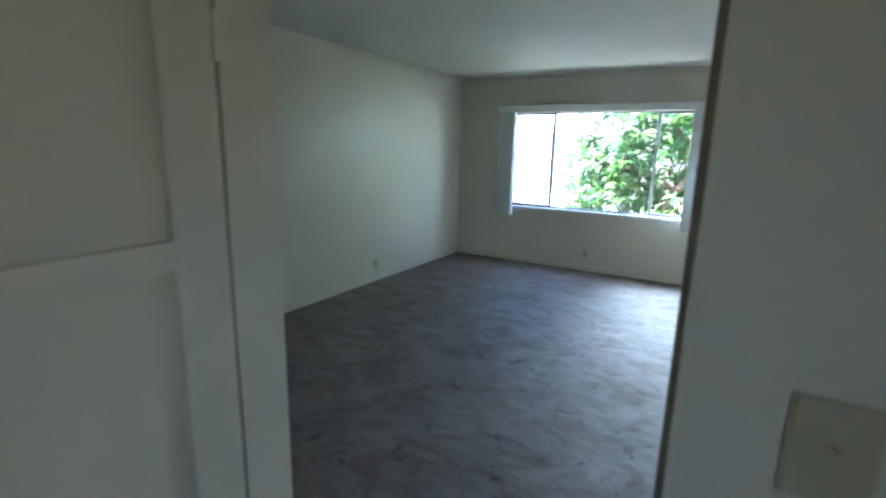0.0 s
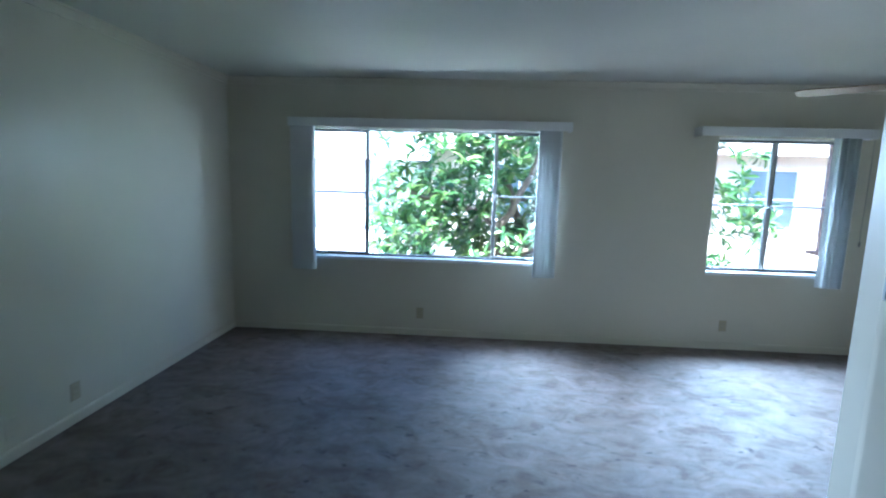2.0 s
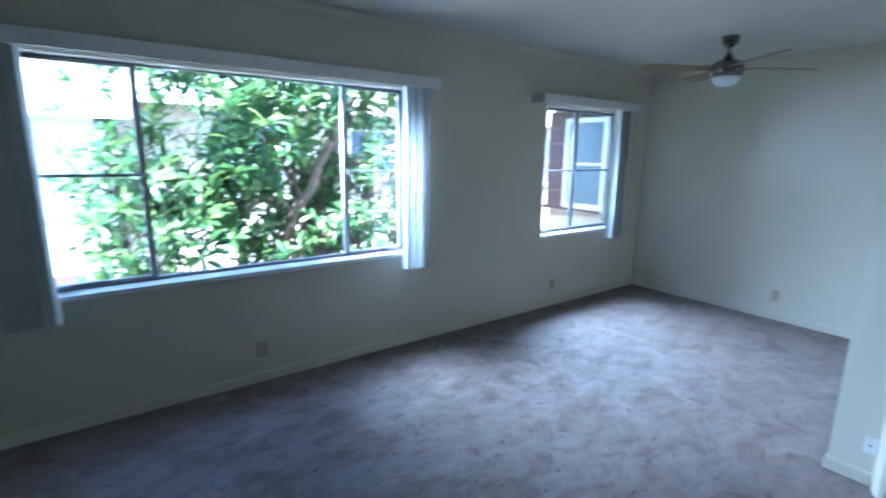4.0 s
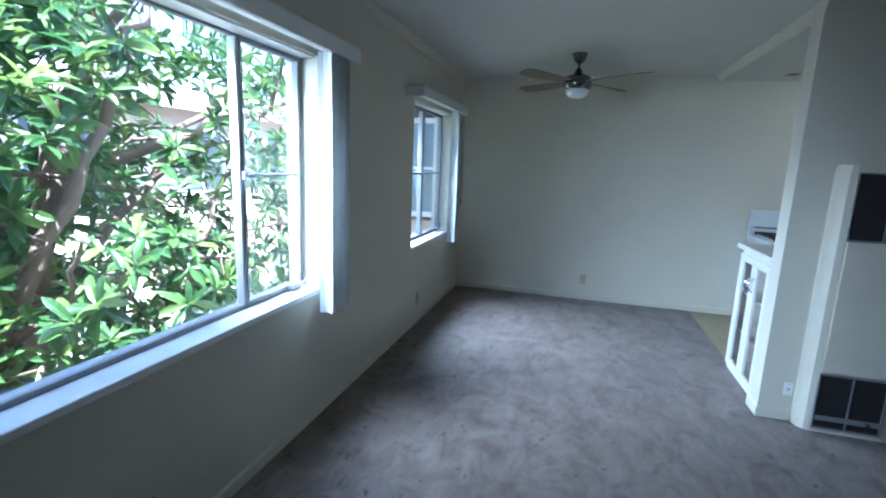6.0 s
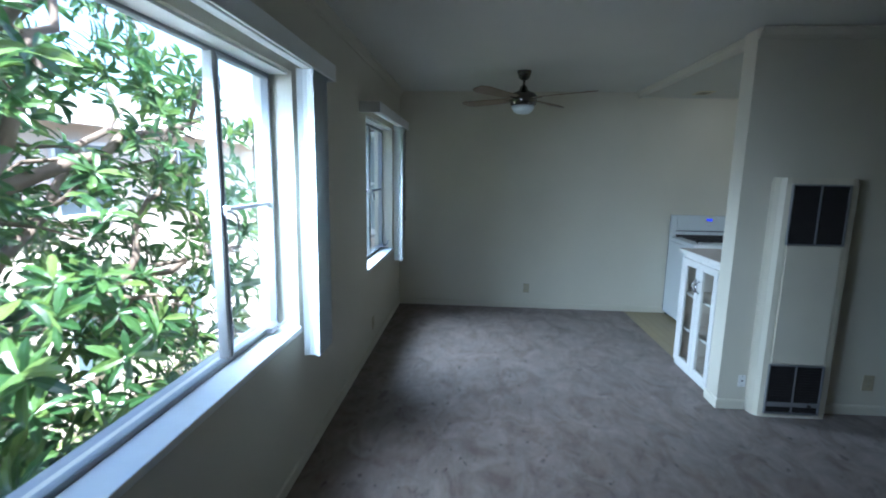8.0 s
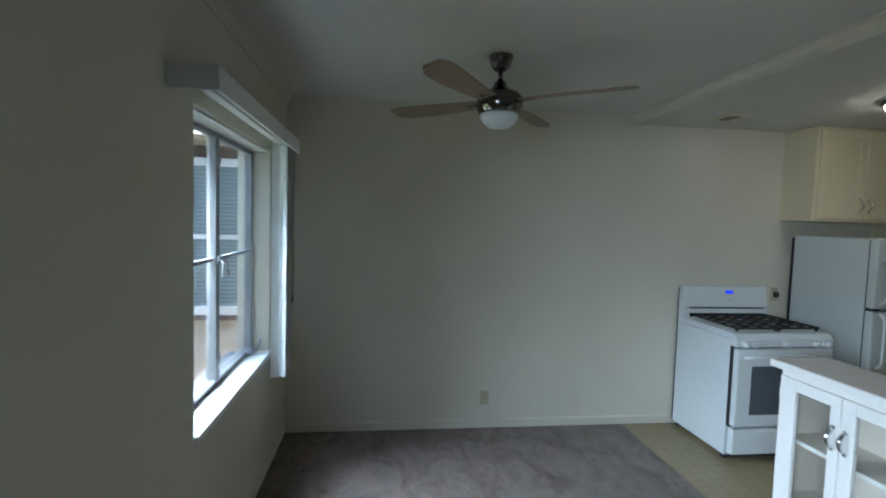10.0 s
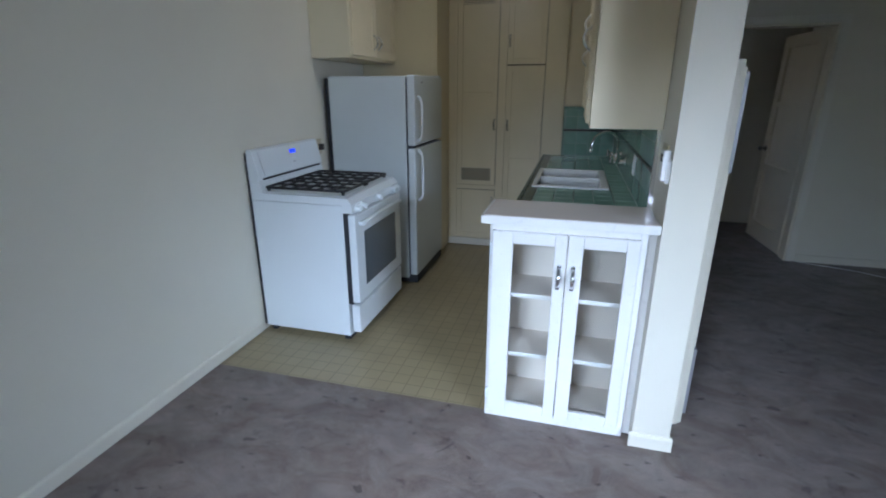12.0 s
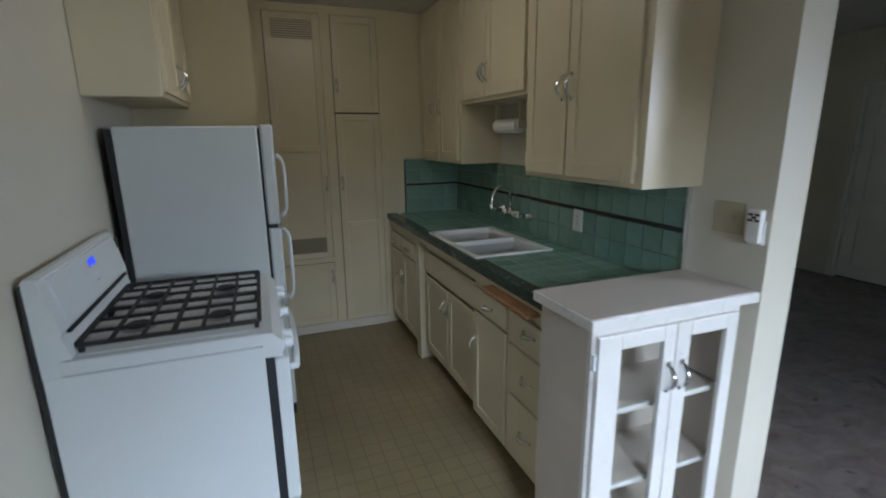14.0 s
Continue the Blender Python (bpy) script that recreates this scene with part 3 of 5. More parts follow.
def pull(face, p, u, z, long=0.10, across=False, out=0.03, r=0.0075):
    """A chrome bow pull with feet."""
    bm = bmesh.new()
    n = 9
    pts = []
    for k in range(n):
        s = -1 + 2 * k / (n - 1)
        d = out * (1 - s * s) + 0.004
        pts.append(fpt(face, p, u + (s * long / 2 if across else 0), z + (0 if across else s * long / 2), d))
    tube(bm, pts, [r * (0.8 + 0.6 * (1 - abs(-1 + 2 * k / (n - 1)))) for k in range(n)], 8)
    for s in (-1, 1):
        uu, zz = u + (s * long / 2 if across else 0), z + (0 if across else s * long / 2)
        fbox(bm, face, p, uu - 0.009, uu + 0.009, zz - 0.009, zz + 0.009, 0.0, 0.008, 0.003)
    return bm


def plate(name, face, p, u, z, w, h, material, label, category, detail="outlet", group=""):
    """A wall plate with its sockets, toggle or screws."""
    ob = thing(name, *fpt(face, p, u, z, 0.0), label, category, group)
    part("cover_plate", fbox(bmesh.new(), face, p, u - w / 2, u + w / 2, z - h / 2, z + h / 2, -0.001, 0.006, 0.002), material, ob)
    if detail == "outlet":
        for dz in (-0.02, 0.02):
            so = part("socket", fbox(bmesh.new(), face, p, u - 0.014, u + 0.014, z + dz - 0.014, z + dz + 0.014, 0.005, 0.0085, 0.0015), material, ob)
            bm = bmesh.new()
            for du in (-0.006, 0.006):
                fbox(bm, face, p, u + du - 0.001, u + du + 0.001, z + dz - 0.002, z + dz + 0.007, 0.0084, 0.009)
            part("slots", bm, SLOT, so)
    elif detail in ("switch", "double"):
        for du in ((0,) if detail == "switch" else (-0.023, 0.023)):
            bm = fbox(bmesh.new(), face, p, u + du - 0.005, u + du + 0.005, z - 0.012, z + 0.012, 0.005, 0.008)
            fbox(bm, face, p, u + du - 0.004, u + du + 0.004, z + 0.0, z + 0.01, 0.006, 0.018, 0.0015)
            part("toggle", bm, material, ob)
    elif detail == "jack":
        part("jack", fbox(bmesh.new(), face, p, u - 0.005, u + 0.005, z - 0.004, z + 0.006, 0.005, 0.009), SLOT, ob)
    for dz in (-h * 0.42, h * 0.42) if detail != "outlet" else (0,):
        part("screw", fbox(bmesh.new(), face, p, u - 0.0025, u + 0.0025, z + dz - 0.0025, z + dz + 0.0025, 0.005, 0.0072), HEATM, ob)
    return ob


plate("wall_outlet", "-y", NY, -1.569, 0.235, 0.072, 0.115, PLATE, "ivory duplex outlet on the wall below the wide window", "outlet", group="wall outlets")
plate("wall_outlet", "-y", NY, 1.471, 0.240, 0.072, 0.115, PLATE, "ivory duplex outlet on the wall below the small window", "outlet", group="wall outlets")
plate("wall_outlet", "-x", EX, 4.432, 0.246, 0.072, 0.115, PLATE, "ivory duplex outlet low on the dining wall", "outlet", group="wall outlets")
plate("wall_outlet", "+x", WX, 3.965, 0.205, 0.072, 0.115, PLATE, "ivory duplex outlet low on the entry door wall", "outlet", group="wall outlets")
plate("wall_outlet", "-x", PX0, 2.33, 0.235, 0.072, 0.115, PLATE, "ivory duplex outlet beside the wall heater", "outlet", group="wall outlets")
plate("wall_outlet", "+y", SY, -1.95, 0.248, 0.072, 0.115, PLATE, "ivory duplex outlet beside the hall doorway", "outlet", group="wall outlets")
plate("blank_plate", "+x", WX, 3.541, 0.186, 0.072, 0.115, WALL, "blank cover plate painted over in wall colour", "cover plate", detail="blank")
plate("light_switch", "+x", WX, 2.281, 1.241, 0.074, 0.118, PLATE, "ivory toggle light switch beside the entry door", "light switch", detail="switch")
plate("light_switch", "-y", SY - 0.12, 0.071, 1.288, 0.078, 0.118, PLATE, "ivory toggle light switch in the hall", "light switch", detail="switch")
plate("phone_jack", "-x", PX0, 3.17, 0.21, 0.05, 0.085, PLATEW, "small white phone jack plate beside the wall heater", "phone jack", detail="jack")
plate("light_switch", "+x", PX1, 3.168, 1.262, 0.118, 0.115, PLATE, "ivory two-gang switch plate beside the counter", "light switch", detail="double")
plate("wall_outlet", "+x", PX1 + 0.012, 2.303, 1.115, 0.075, 0.118, PLATEW, "white duplex outlet set in the green tile", "outlet", group="wall outlets")

th = thing("thermostat", 0.043, SY, 1.38, "small grey round-cornered thermostat beside the hall doorway", "thermostat")
part("housing", box(bmesh.new(), 0.0, SY - 0.001, 1.325, 0.085, SY + 0.03, 1.435, 0.008), HEATM, th)
part("dial", lathe(bmesh.new(), [(0.026, 0), (0.026, 0.008), (0.02, 0.012)], Matrix.Translation((0.043, SY + 0.03, 1.385)) @ pose(0, 0, 0, -90), 20), SLOT, th)

rc = thing("fan_remote", PX1, 3.272, 1.235, "white ceiling fan remote in a wall holder with dark buttons", "remote control")
part("holder", box(bmesh.new(), PX1 - 0.001, 3.253, 1.185, PX1 + 0.016, 3.311, 1.27, 0.004), PLATEW, rc)
part("handset", box(bmesh.new(), PX1 + 0.004, 3.257, 1.193, PX1 + 0.032, 3.307, 1.308, 0.005), PLATEW, rc)
bm = bmesh.new()
for u, z in ((3.27, 1.290), (3.294, 1.290), (3.282, 1.280), (3.27, 1.270), (3.294, 1.270)):
    fbox(bm, "+x", PX1 + 0.032, u - 0.008, u + 0.008, z - 0.004, z + 0.004, -0.001, 0.002)
part("buttons", bm, SLOT, rc)


# ---- doors ----
def casing(bm, face, p, u0, u1, z1, w=0.065, t=0.016):
    fbox(bm, face, p, u0 - w, u0, 0, z1, -0.001, t, 0.003)
    fbox(bm, face, p, u1, u1 + w, 0, z1, -0.001, t, 0.003)
    fbox(bm, face, p, u0 - w, u1 + w, z1, z1 + w, -0.001, t, 0.003)
    return bm


setting("wall_landing", boxes((WX - 0.22, 1.05, -0.3, WX - 0.151, 2.3, 2.7)), WALL, "closed landing outside the entry door", "wall")
d1 = thing("door_1", WX - 0.045, 1.655, 0, "white painted six-panel entry door, closed, with dark lever and deadbolt", "door", kind="structure")
bm = bmesh.new()
D0, D1, DP = 1.215, 2.095, WX - 0.06
for a, b in ((D0, D0 + 0.115), (1.61, 1.70), (D1 - 0.115, D1)):
    fbox(bm, "+x", DP, a, b, 0.01, 2.03, 0.0, 0.02, 0.003)
for a, b in ((0.01, 0.15), (0.68, 0.86), (1.61, 1.735), (1.945, 2.03)):
    for u0, u1 in ((D0 + 0.115, 1.61), (1.70, D1 - 0.115)):
        fbox(bm, "+x", DP, u0, u1, a, b, 0.0, 0.02, 0.003)
fbox(bm, "+x", DP, D0, D1, 0.01, 2.03, -0.03, 0.004)
leaf1 = part("door_leaf", bm, DOORP, d1)
for a, b in ((0.15, 0.68), (0.86, 1.70), (1.735, 1.945)):
    for u0, u1 in ((D0 + 0.115, 1.61), (1.70, D1 - 0.115)):
        part("panel", fbox(bmesh.new(), "+x", DP, u0 + 0.014, u1 - 0.014, a + 0.014, b - 0.014, 0.003, 0.009, 0.003), DOORP, leaf1)
bm = bmesh.new()
for a, b in ((1.19, D0 - 0.004), (D1 + 0.004, 2.12)):
    fbox(bm, "+x", WX - 0.15, a, b, 0, DH, 0, 0.15)
fbox(bm, "+x", WX - 0.15, D0 - 0.004, D1 + 0.004, 2.034, DH, 0, 0.15)
part("jamb", bm, DOORP, d1)
part("casing", casing(bmesh.new(), "+x", WX, 1.19, 2.12, DH, 0.06), TRIM, d1)
bm = lathe(bmesh.new(), [(0.031, 0), (0.031, 0.01), (0.022, 0.014), (0.02, 0.03), (0.016, 0.034)], Matrix.Translation((DP + 0.02, 2.035, 1.30)) @ pose(0, 0, 0, 0, 90), 20)
part("deadbolt", bm, BRASSY, d1, "dark metal deadbolt", True)
bm = lathe(bmesh.new(), [(0.033, 0), (0.033, 0.008), (0.024, 0.014), (0.012, 0.02), (0.012, 0.05)], Matrix.Translation((DP + 0.02, 2.035, 0.86)) @ pose(0, 0, 0, 0, 90), 20)
tube(bm, [(DP + 0.07, 2.04, 0.86), (DP + 0.075, 1.99, 0.857), (DP + 0.072, 1.93, 0.848)], [0.011, 0.009, 0.007])
part("lever_handle", bm, BRASSY, d1, "dark metal lever handle", True)
part("strike_plate", box(bmesh.new(), WX - 0.03, 2.093, 0.80, WX - 0.002, 2.097, 0.92), BRASSY, d1)
part("threshold", box(bmesh.new(), WX - 0.12, D0, 0, WX - 0.01, D1, 0.012, 0.003), SLOT, d1)

d2 = thing("door_2", -0.891, 0.195, 0, "cream painted three-panel hall door, standing open into the hall", "door", kind="structure")
bm = bmesh.new()
L0, L1, LP = -0.605, 0.188, -0.895
fbox(bm, "+x", LP, L0, L0 + 0.11, 0.012, 2.03, -0.035, 0.0, 0.003)
fbox(bm, "+x", LP, L1 - 0.11, L1, 0.012, 2.03, -0.035, 0.0, 0.003)
for a, b in ((0.012, 0.20), (0.74, 0.80), (1.362, 1.418), (1.92, 2.03)):
    fbox(bm, "+x", LP, L0 + 0.11, L1 - 0.11, a, b, -0.035, 0.0, 0.003)
leaf2 = part("door_leaf", bm, HALLP, d2)
for a, b in ((0.20, 0.74), (0.80, 1.362), (1.418, 1.92)):
    part("panel", fbox(bmesh.new(), "+x", LP, L0 + 0.108, L1 - 0.108, a - 0.002, b + 0.002, -0.032, -0.018), HALLP, leaf2)
for z in (0.25, 1.78):
    part("hinge", box(bmesh.new(), -0.895, 0.182, z - 0.045, -0.888, 0.198, z + 0.045, 0.002), HALLP, d2)
for s in (-1, 1):
    bm = lathe(bmesh.new(), [(0.03, 0), (0.03, 0.006), (0.011, 0.012), (0.011, 0.035), (0.024, 0.045), (0.026, 0.06), (0.014, 0.07)], Matrix.Translation((LP if s > 0 else LP - 0.035, L0 + 0.06, 0.95)) @ pose(0, 0, 0, 0, 90 * s), 16)
    part("door_knob", bm, BRASSY, d2, "dark metal door knob", True)
d2.rotation_euler = (0, 0, radians(3))
bm = boxes((HX0, SY - 0.121, 0, HX0 + 0.018, SY + 0.001, DH), (HX1 - 0.018, SY - 0.121, 0, HX1, SY + 0.001, DH), (HX0 + 0.018, SY - 0.121, DH - 0.018, HX1 - 0.018, SY + 0.001, DH))
jamb2 = setting("door_frame_hall", bm, HALLP, "painted door frame of the hall doorway", "door frame")
part("casing", casing(bmesh.new(), "+y", SY, HX0, HX1, DH, 0.06), TRIM, jamb2)
# thin brown strip stands in for the casing edge's shadow
part("casing", casing(bmesh.new(), "-y", SY - 0.1205, HX0 + 0.010, HX1 - 0.0185, DH - 0.018, 0.010, 0.006), EDGESHADE, jamb2, "brown strip painting the shadow along the frame edge")


# ---- wall heater ----
h = thing("wall_heater", 0.53, 2.88, 0, "tall cream gas wall heater with dark louvred grilles", "wall heater")
ring = [(0.579, 2.625), (0.548, 2.625), (0.510, 2.640), (0.484, 2.662), (0.478, 2.69), (0.478, 3.07), (0.484, 3.098), (0.510, 3.120), (0.548, 3.135), (0.579, 3.135)]
bm = prism(bmesh.new(), ring, "z", 0.0, 1.605)
prism(bm, [(0.579 + (x - 0.579) * 0.93, 2.88 + (y - 2.88) * 0.97) for x, y in ring], "z", 1.605, 1.632)
part("casing", bm, HEAT, h)
part("front_panel", box(bmesh.new(), 0.468, 2.712, 0.392, 0.480, 3.057, 1.195, 0.004), HEAT, h, "flat cream front panel")
for name, z0, z1, n in (("upper_grille", 1.203, 1.588, 22), ("lower_grille", 0.035, 0.382, 18)):
    g = part(name, box(bmesh.new(), 0.472, 2.720, z0, 0.479, 3.059, z1), HEATG, h, "dark louvred grille")
    part("grille_frame", boxes((0.462, 2.710, z0 - 0.004, 0.476, 2.721, z1), (0.462, 3.058, z0 - 0.004, 0.476, 3.069, z1), (0.462, 2.721, z1 - 0.008, 0.476, 3.058, z1 + 0.002), (0.462, 2.721, z0 - 0.004, 0.476, 3.058, z0 + 0.006), (0.462, 2.885, z0 + 0.006, 0.474, 2.894, z1 - 0.008), bevel=0.0015), HEATM, g, "thin grey metal frame")
    for k in range(n):
        z = z0 + 0.012 + (z1 - z0 - 0.026) * k / (n - 1)
        part("louvre", boxes((0.465, 2.722, z - 0.0015, 0.4725, 2.884, z + 0.0015), (0.465, 2.895, z - 0.0015, 0.4725, 3.057, z + 0.0015)), HEATG, g)
part("control_strip", box(bmesh.new(), 0.460, 2.722, 0.085, 0.4655, 3.056, 0.118, 0.002), HEATM, h, "grey metal control strip")
part("gas_knob", lathe(bmesh.new(), [(0.011, 0), (0.011, 0.014), (0.008, 0.017)], Matrix.Translation((0.4605, 2.787, 0.10)) @ pose(0, 0, 0, 0, -90), 14), SLOT, h)


# ---- ceiling fan ----
FX, FY = 1.88, 4.665
fan = thing("ceiling_fan", FX, FY, CH, "dark polished nickel ceiling fan with four wooden blades and frosted light", "ceiling fan")
part("canopy", lathe(bmesh.new(), [(0.066, 2.56), (0.066, 2.553), (0.05, 2.50), (0.03, 2.48), (0.013, 2.476)], Matrix.Translation((FX, FY, 0)), 28), NICKEL, fan, smooth=True)
part("downrod", lathe(bmesh.new(), [(0.012, 2.48), (0.012, 2.41)], Matrix.Translation((FX, FY, 0)), 14), NICKEL, fan, smooth=True)
part("motor", lathe(bmesh.new(), [(0.014, 2.435), (0.03, 2.42), (0.045, 2.385), (0.105, 2.36), (0.125, 2.335), (0.127, 2.29), (0.115, 2.255), (0.10, 2.245)], Matrix.Translation((FX, FY, 0)), 32), NICKEL, fan, smooth=True)
part("light_globe", lathe(bmesh.new(), [(0.104, 2.25), (0.10, 2.225), (0.085, 2.20), (0.055, 2.18), (0.015, 2.173)], Matrix.Translation((FX, FY, 0)), 32), FROST, fan, "unlit frosted glass light bowl", True)


def blade_mesh():
    bm = bmesh.new()
    top, n = [], 12
    for side in (1, -1):
        row = []
        for k in range(n + 1):
            s = k / n
            r = 0.13 + 0.57 * s
            wid = 0.045 + 0.028 * math.sin(min(1, s * 1.25) * math.pi * 0.5) - (0.03 * max(0, s - 0.9) / 0.1)
            bend = 0.05 * s * s
            row.append((r, bend + side * wid, side * wid * 0.18))
        top.append(row)
    lo = [[bm.verts.new((x, y, z - 0.004)) for x, y, z in row] for row in top]
    hi = [[bm.verts.new((x, y, z + 0.004)) for x, y, z in row] for row in top]
    for k in range(n):
        bm.faces.new((hi[0][k], hi[0][k + 1], hi[1][k + 1], hi[1][k]))
        bm.faces.new((lo[0][k], lo[1][k], lo[1][k + 1], lo[0][k + 1]))
        for s in (0, 1):
            bm.faces.new((lo[s][k], lo[s][k + 1], hi[s][k + 1], hi[s][k]))
    for k in (0, n):
        bm.faces.new((lo[0][k], lo[1][k], hi[1][k], hi[0][k]))
    return finish("blade", bm, BLADE)


bl = blade_mesh()
arm_bm = boxes((0.09, -0.018, -0.008, 0.20, 0.018, -0.003), bevel=0.002)
arm = finish("blade_arm", arm_bm, NICKEL)
for k in range(4):
    ob = new("blade", bl)
    ob.parent = fan
    ob.matrix_local = pose(0, 0, 2.315 - CH, 0, 0, 48 + 90 * k)
    PLACE[ob] = PLACE[fan]
    a = new("blade_arm", arm)
    a.parent = ob
    tagged(ob, "light maple wood blade")


# ---- refrigerator ----
FR = thing("refrigerator", 2.62, 1.42, 0, "white top-freezer refrigerator with textured doors and bar handles", "refrigerator")
f0, f1 = 1.045, 1.800
part("cabinet_body", box(bmesh.new(), 2.318, f0, 0.05, 2.935, f1, 1.625, 0.008), APPF, FR)
part("gasket", boxes((2.306, f0 + 0.012, 0.09, 2.319, f1 - 0.012, 1.105), (2.306, f0 + 0.012, 1.125, 2.319, f1 - 0.012, 1.615)), GASKET, FR, "dark door gasket")
# black sheet paints the shadow gap between refrigerator and wall
part("back_panel", box(bmesh.new(), 2.934, f0 + 0.01, 0.06, 2.962, f1 - 0.003, 1.612), GASKET, FR, "black sheet painting the shadow gap at the wall")
part("hinge_cap", box(bmesh.new(), 2.25, f0 + 0.02, 1.625, 2.40, f0 + 0.09, 1.645, 0.006), APPF, FR)
part("hinge_cap", box(bmesh.new(), 2.26, f1 - 0.07, 1.105, 2.312, f1 - 0.01, 1.125, 0.002), GASKET, FR)
part("base_grille", box(bmesh.new(), 2.25, f0 + 0.01, 0.012, 2.40, f1 - 0.01, 0.075, 0.003), GASKET, FR)
for foot in ((2.40, f1 - 0.06, 0.0, 2.44, f1 - 0.02, 0.05), (2.86, f1 - 0.06, 0.0, 2.90, f1 - 0.02, 0.05), (2.40, f0 + 0.02, 0.0, 2.44, f0 + 0.06, 0.05), (2.86, f0 + 0.02, 0.0, 2.90, f0 + 0.06, 0.05)):
    part("foot", box(bmesh.new(), *foot), GASKET, FR)
for name, z0, z1, h0, h1 in (("freezer_door", 1.126, 1.632, 1.16, 1.48), ("fridge_door", 0.08, 1.106, 0.70, 1.09)):
    d = part(name, box(bmesh.new(), 2.245, f0, z0, 2.307, f1, z1, 0.012), APPF, FR)
    y = f1 - 0.055
    hb = tube(bmesh.new(), [(2.24, y, h0), (2.216, y, h0 + 0.02), (2.207, y, h0 + 0.045), (2.204, y, h0 + 0.09), (2.204, y, h1 - 0.09), (2.207, y, h1 - 0.045), (2.216, y, h1 - 0.02), (2.24, y, h1)], [0.014, 0.010, 0.009, 0.009, 0.009, 0.009, 0.010, 0.014], 10)
    part("handle", hb, APPG, d, "white bar handle", True)
part("badge", box(bmesh.new(), 2.2435, f0 + 0.55, 1.575, 2.2455, f0 + 0.60, 1.59), HEATM, FR)

# ---- gas range ----
ST = thing("gas_range", 2.65, 2.43, 0, "white freestanding gas range with black grates and blue clock", "stove")
s0, s1 = 1.997, 2.815
part("body", boxes((2.348, s0, 0.035, 2.955, s1, 0.882), bevel=0.003), APPL, ST)
for foot in ((2.37, s1 - 0.05, 0.0, 2.40, s1 - 0.02, 0.035), (2.90, s1 - 0.05, 0.0, 2.93, s1 - 0.02, 0.035), (2.37, s0 + 0.02, 0.0, 2.40, s0 + 0.05, 0.035), (2.90, s0 + 0.02, 0.0, 2.93, s0 + 0.05, 0.035)):
    part("foot", box(bmesh.new(), *foot), GASKET, ST)
# its black edge draws the contact shadow where the range meets the wall
part("back_panel", box(bmesh.new(), 2.9535, s0 + 0.004, 0.04, 2.970, s1 - 0.002, 1.165), GASKET, ST, "black sheet painting the shadow gap at the wall")
part("kick_plate", box(bmesh.new(), 2.352, s0 + 0.01, 0.01, 2.38, s1 - 0.01, 0.04), GASKET, ST)
bm = prism(bmesh.new(), [(2.905, 0.886), (2.318, 0.886), (2.290, 0.880), (2.286, 0.893), (2.318, 0.928), (2.905, 0.930)], "y", s0 - 0.001, s1 + 0.001)
top = part("cooktop", bm, APPL, ST)
bm = boxes((2.345, s0 + 0.035, 0.9305, 2.885, s1 - 0.035, 0.934), bevel=0.001)
part("burner_well", bm, APPG, top)
bm = prism(bmesh.new(), [(2.955, 0.883), (2.906, 0.883), (2.906, 0.931), (2.875, 0.935), (2.892, 1.005), (2.885, 1.02), (2.922, 1.178), (2.935, 1.187), (2.952, 1.187), (2.958, 1.175)], "y", s0, s1)
bg_part = part("backguard", bm, APPL, ST)
part("vent_gap", box(bmesh.new(), 2.879, s0 + 0.05, 1.004, 2.895, s1 - 0.05, 1.013), GASKET, bg_part)


def on_guard(y, s, d):
    """A place on the sloping face of the backguard: s from its foot to its top."""
    return (2.886 + 0.036 * s - d, y, 1.022 + 0.154 * s)


def guard_plate(y0, y1, sa, sb, d0, d1):
    bm = bmesh.new()
    v = [bm.verts.new(on_guard(y, s, d)) for d in (d0, d1) for y, s in ((y0, sa), (y1, sa), (y1, sb), (y0, sb))]
    for q in ((3, 2, 1, 0), (4, 5, 6, 7), (0, 1, 5, 4), (1, 2, 6, 5), (2, 3, 7, 6), (3, 0, 4, 7)):
        bm.faces.new([v[i] for i in q])
    return bm


part("control_fascia", guard_plate(s0 + 0.05, s1 - 0.06, 0.02, 0.97, 0.0, 0.007), APPL, bg_part)
part("display_window", guard_plate(2.333, 2.407, 0.67, 0.84, 0.006, 0.0085), LCDOFF, bg_part)
bm = bmesh.new()
for y in (2.345, 2.358, 2.382, 2.395):
    for s_a, s_b, w in ((0.69, 0.715, 0.008), (0.74, 0.765, 0.008), (0.79, 0.815, 0.008)):
        g2 = guard_plate(y - w / 2, y + w / 2, s_a, s_b, 0.008, 0.0095)
        tmp = bpy.data.meshes.new("tmp")
        g2.to_mesh(tmp)
        g2.free()
        bm.from_mesh(tmp)
        bpy.data.meshes.remove(tmp)
part("clock_digits", bm, LCD, bg_part, "glowing blue clock digits")
part("button_row", guard_plate(2.345, 2.41, 0.44, 0.49, 0.006, 0.008), APPG, bg_part)
part("logo_mark", guard_plate(2.36, 2.395, 0.30, 0.33, 0.006, 0.0075), HEATM, bg_part)

# front: knob panel, oven door, drawer
bm = prism(bmesh.new(), [(2.352, 0.84), (2.290, 0.838), (2.286, 0.880), (2.300, 0.886), (2.352, 0.886)], "y", s0, s1)
kp = part("knob_panel", bm, APPL, ST)
for y in (2.065, 2.145, 2.405, 2.67, 2.75):
    bm = lathe(bmesh.new(), [(0.027, 0), (0.027, 0.006), (0.021, 0.01), (0.019, 0.032), (0.014, 0.036)], Matrix.Translation((2.288, y, 0.861)) @ pose(0, 0, 0, 0, -88), 18)
    box(bm, 2.248, y - 0.004, 0.843, 2.258, y + 0.004, 0.879, 0.002)
    part("knob", bm, APPL, kp, smooth=False)
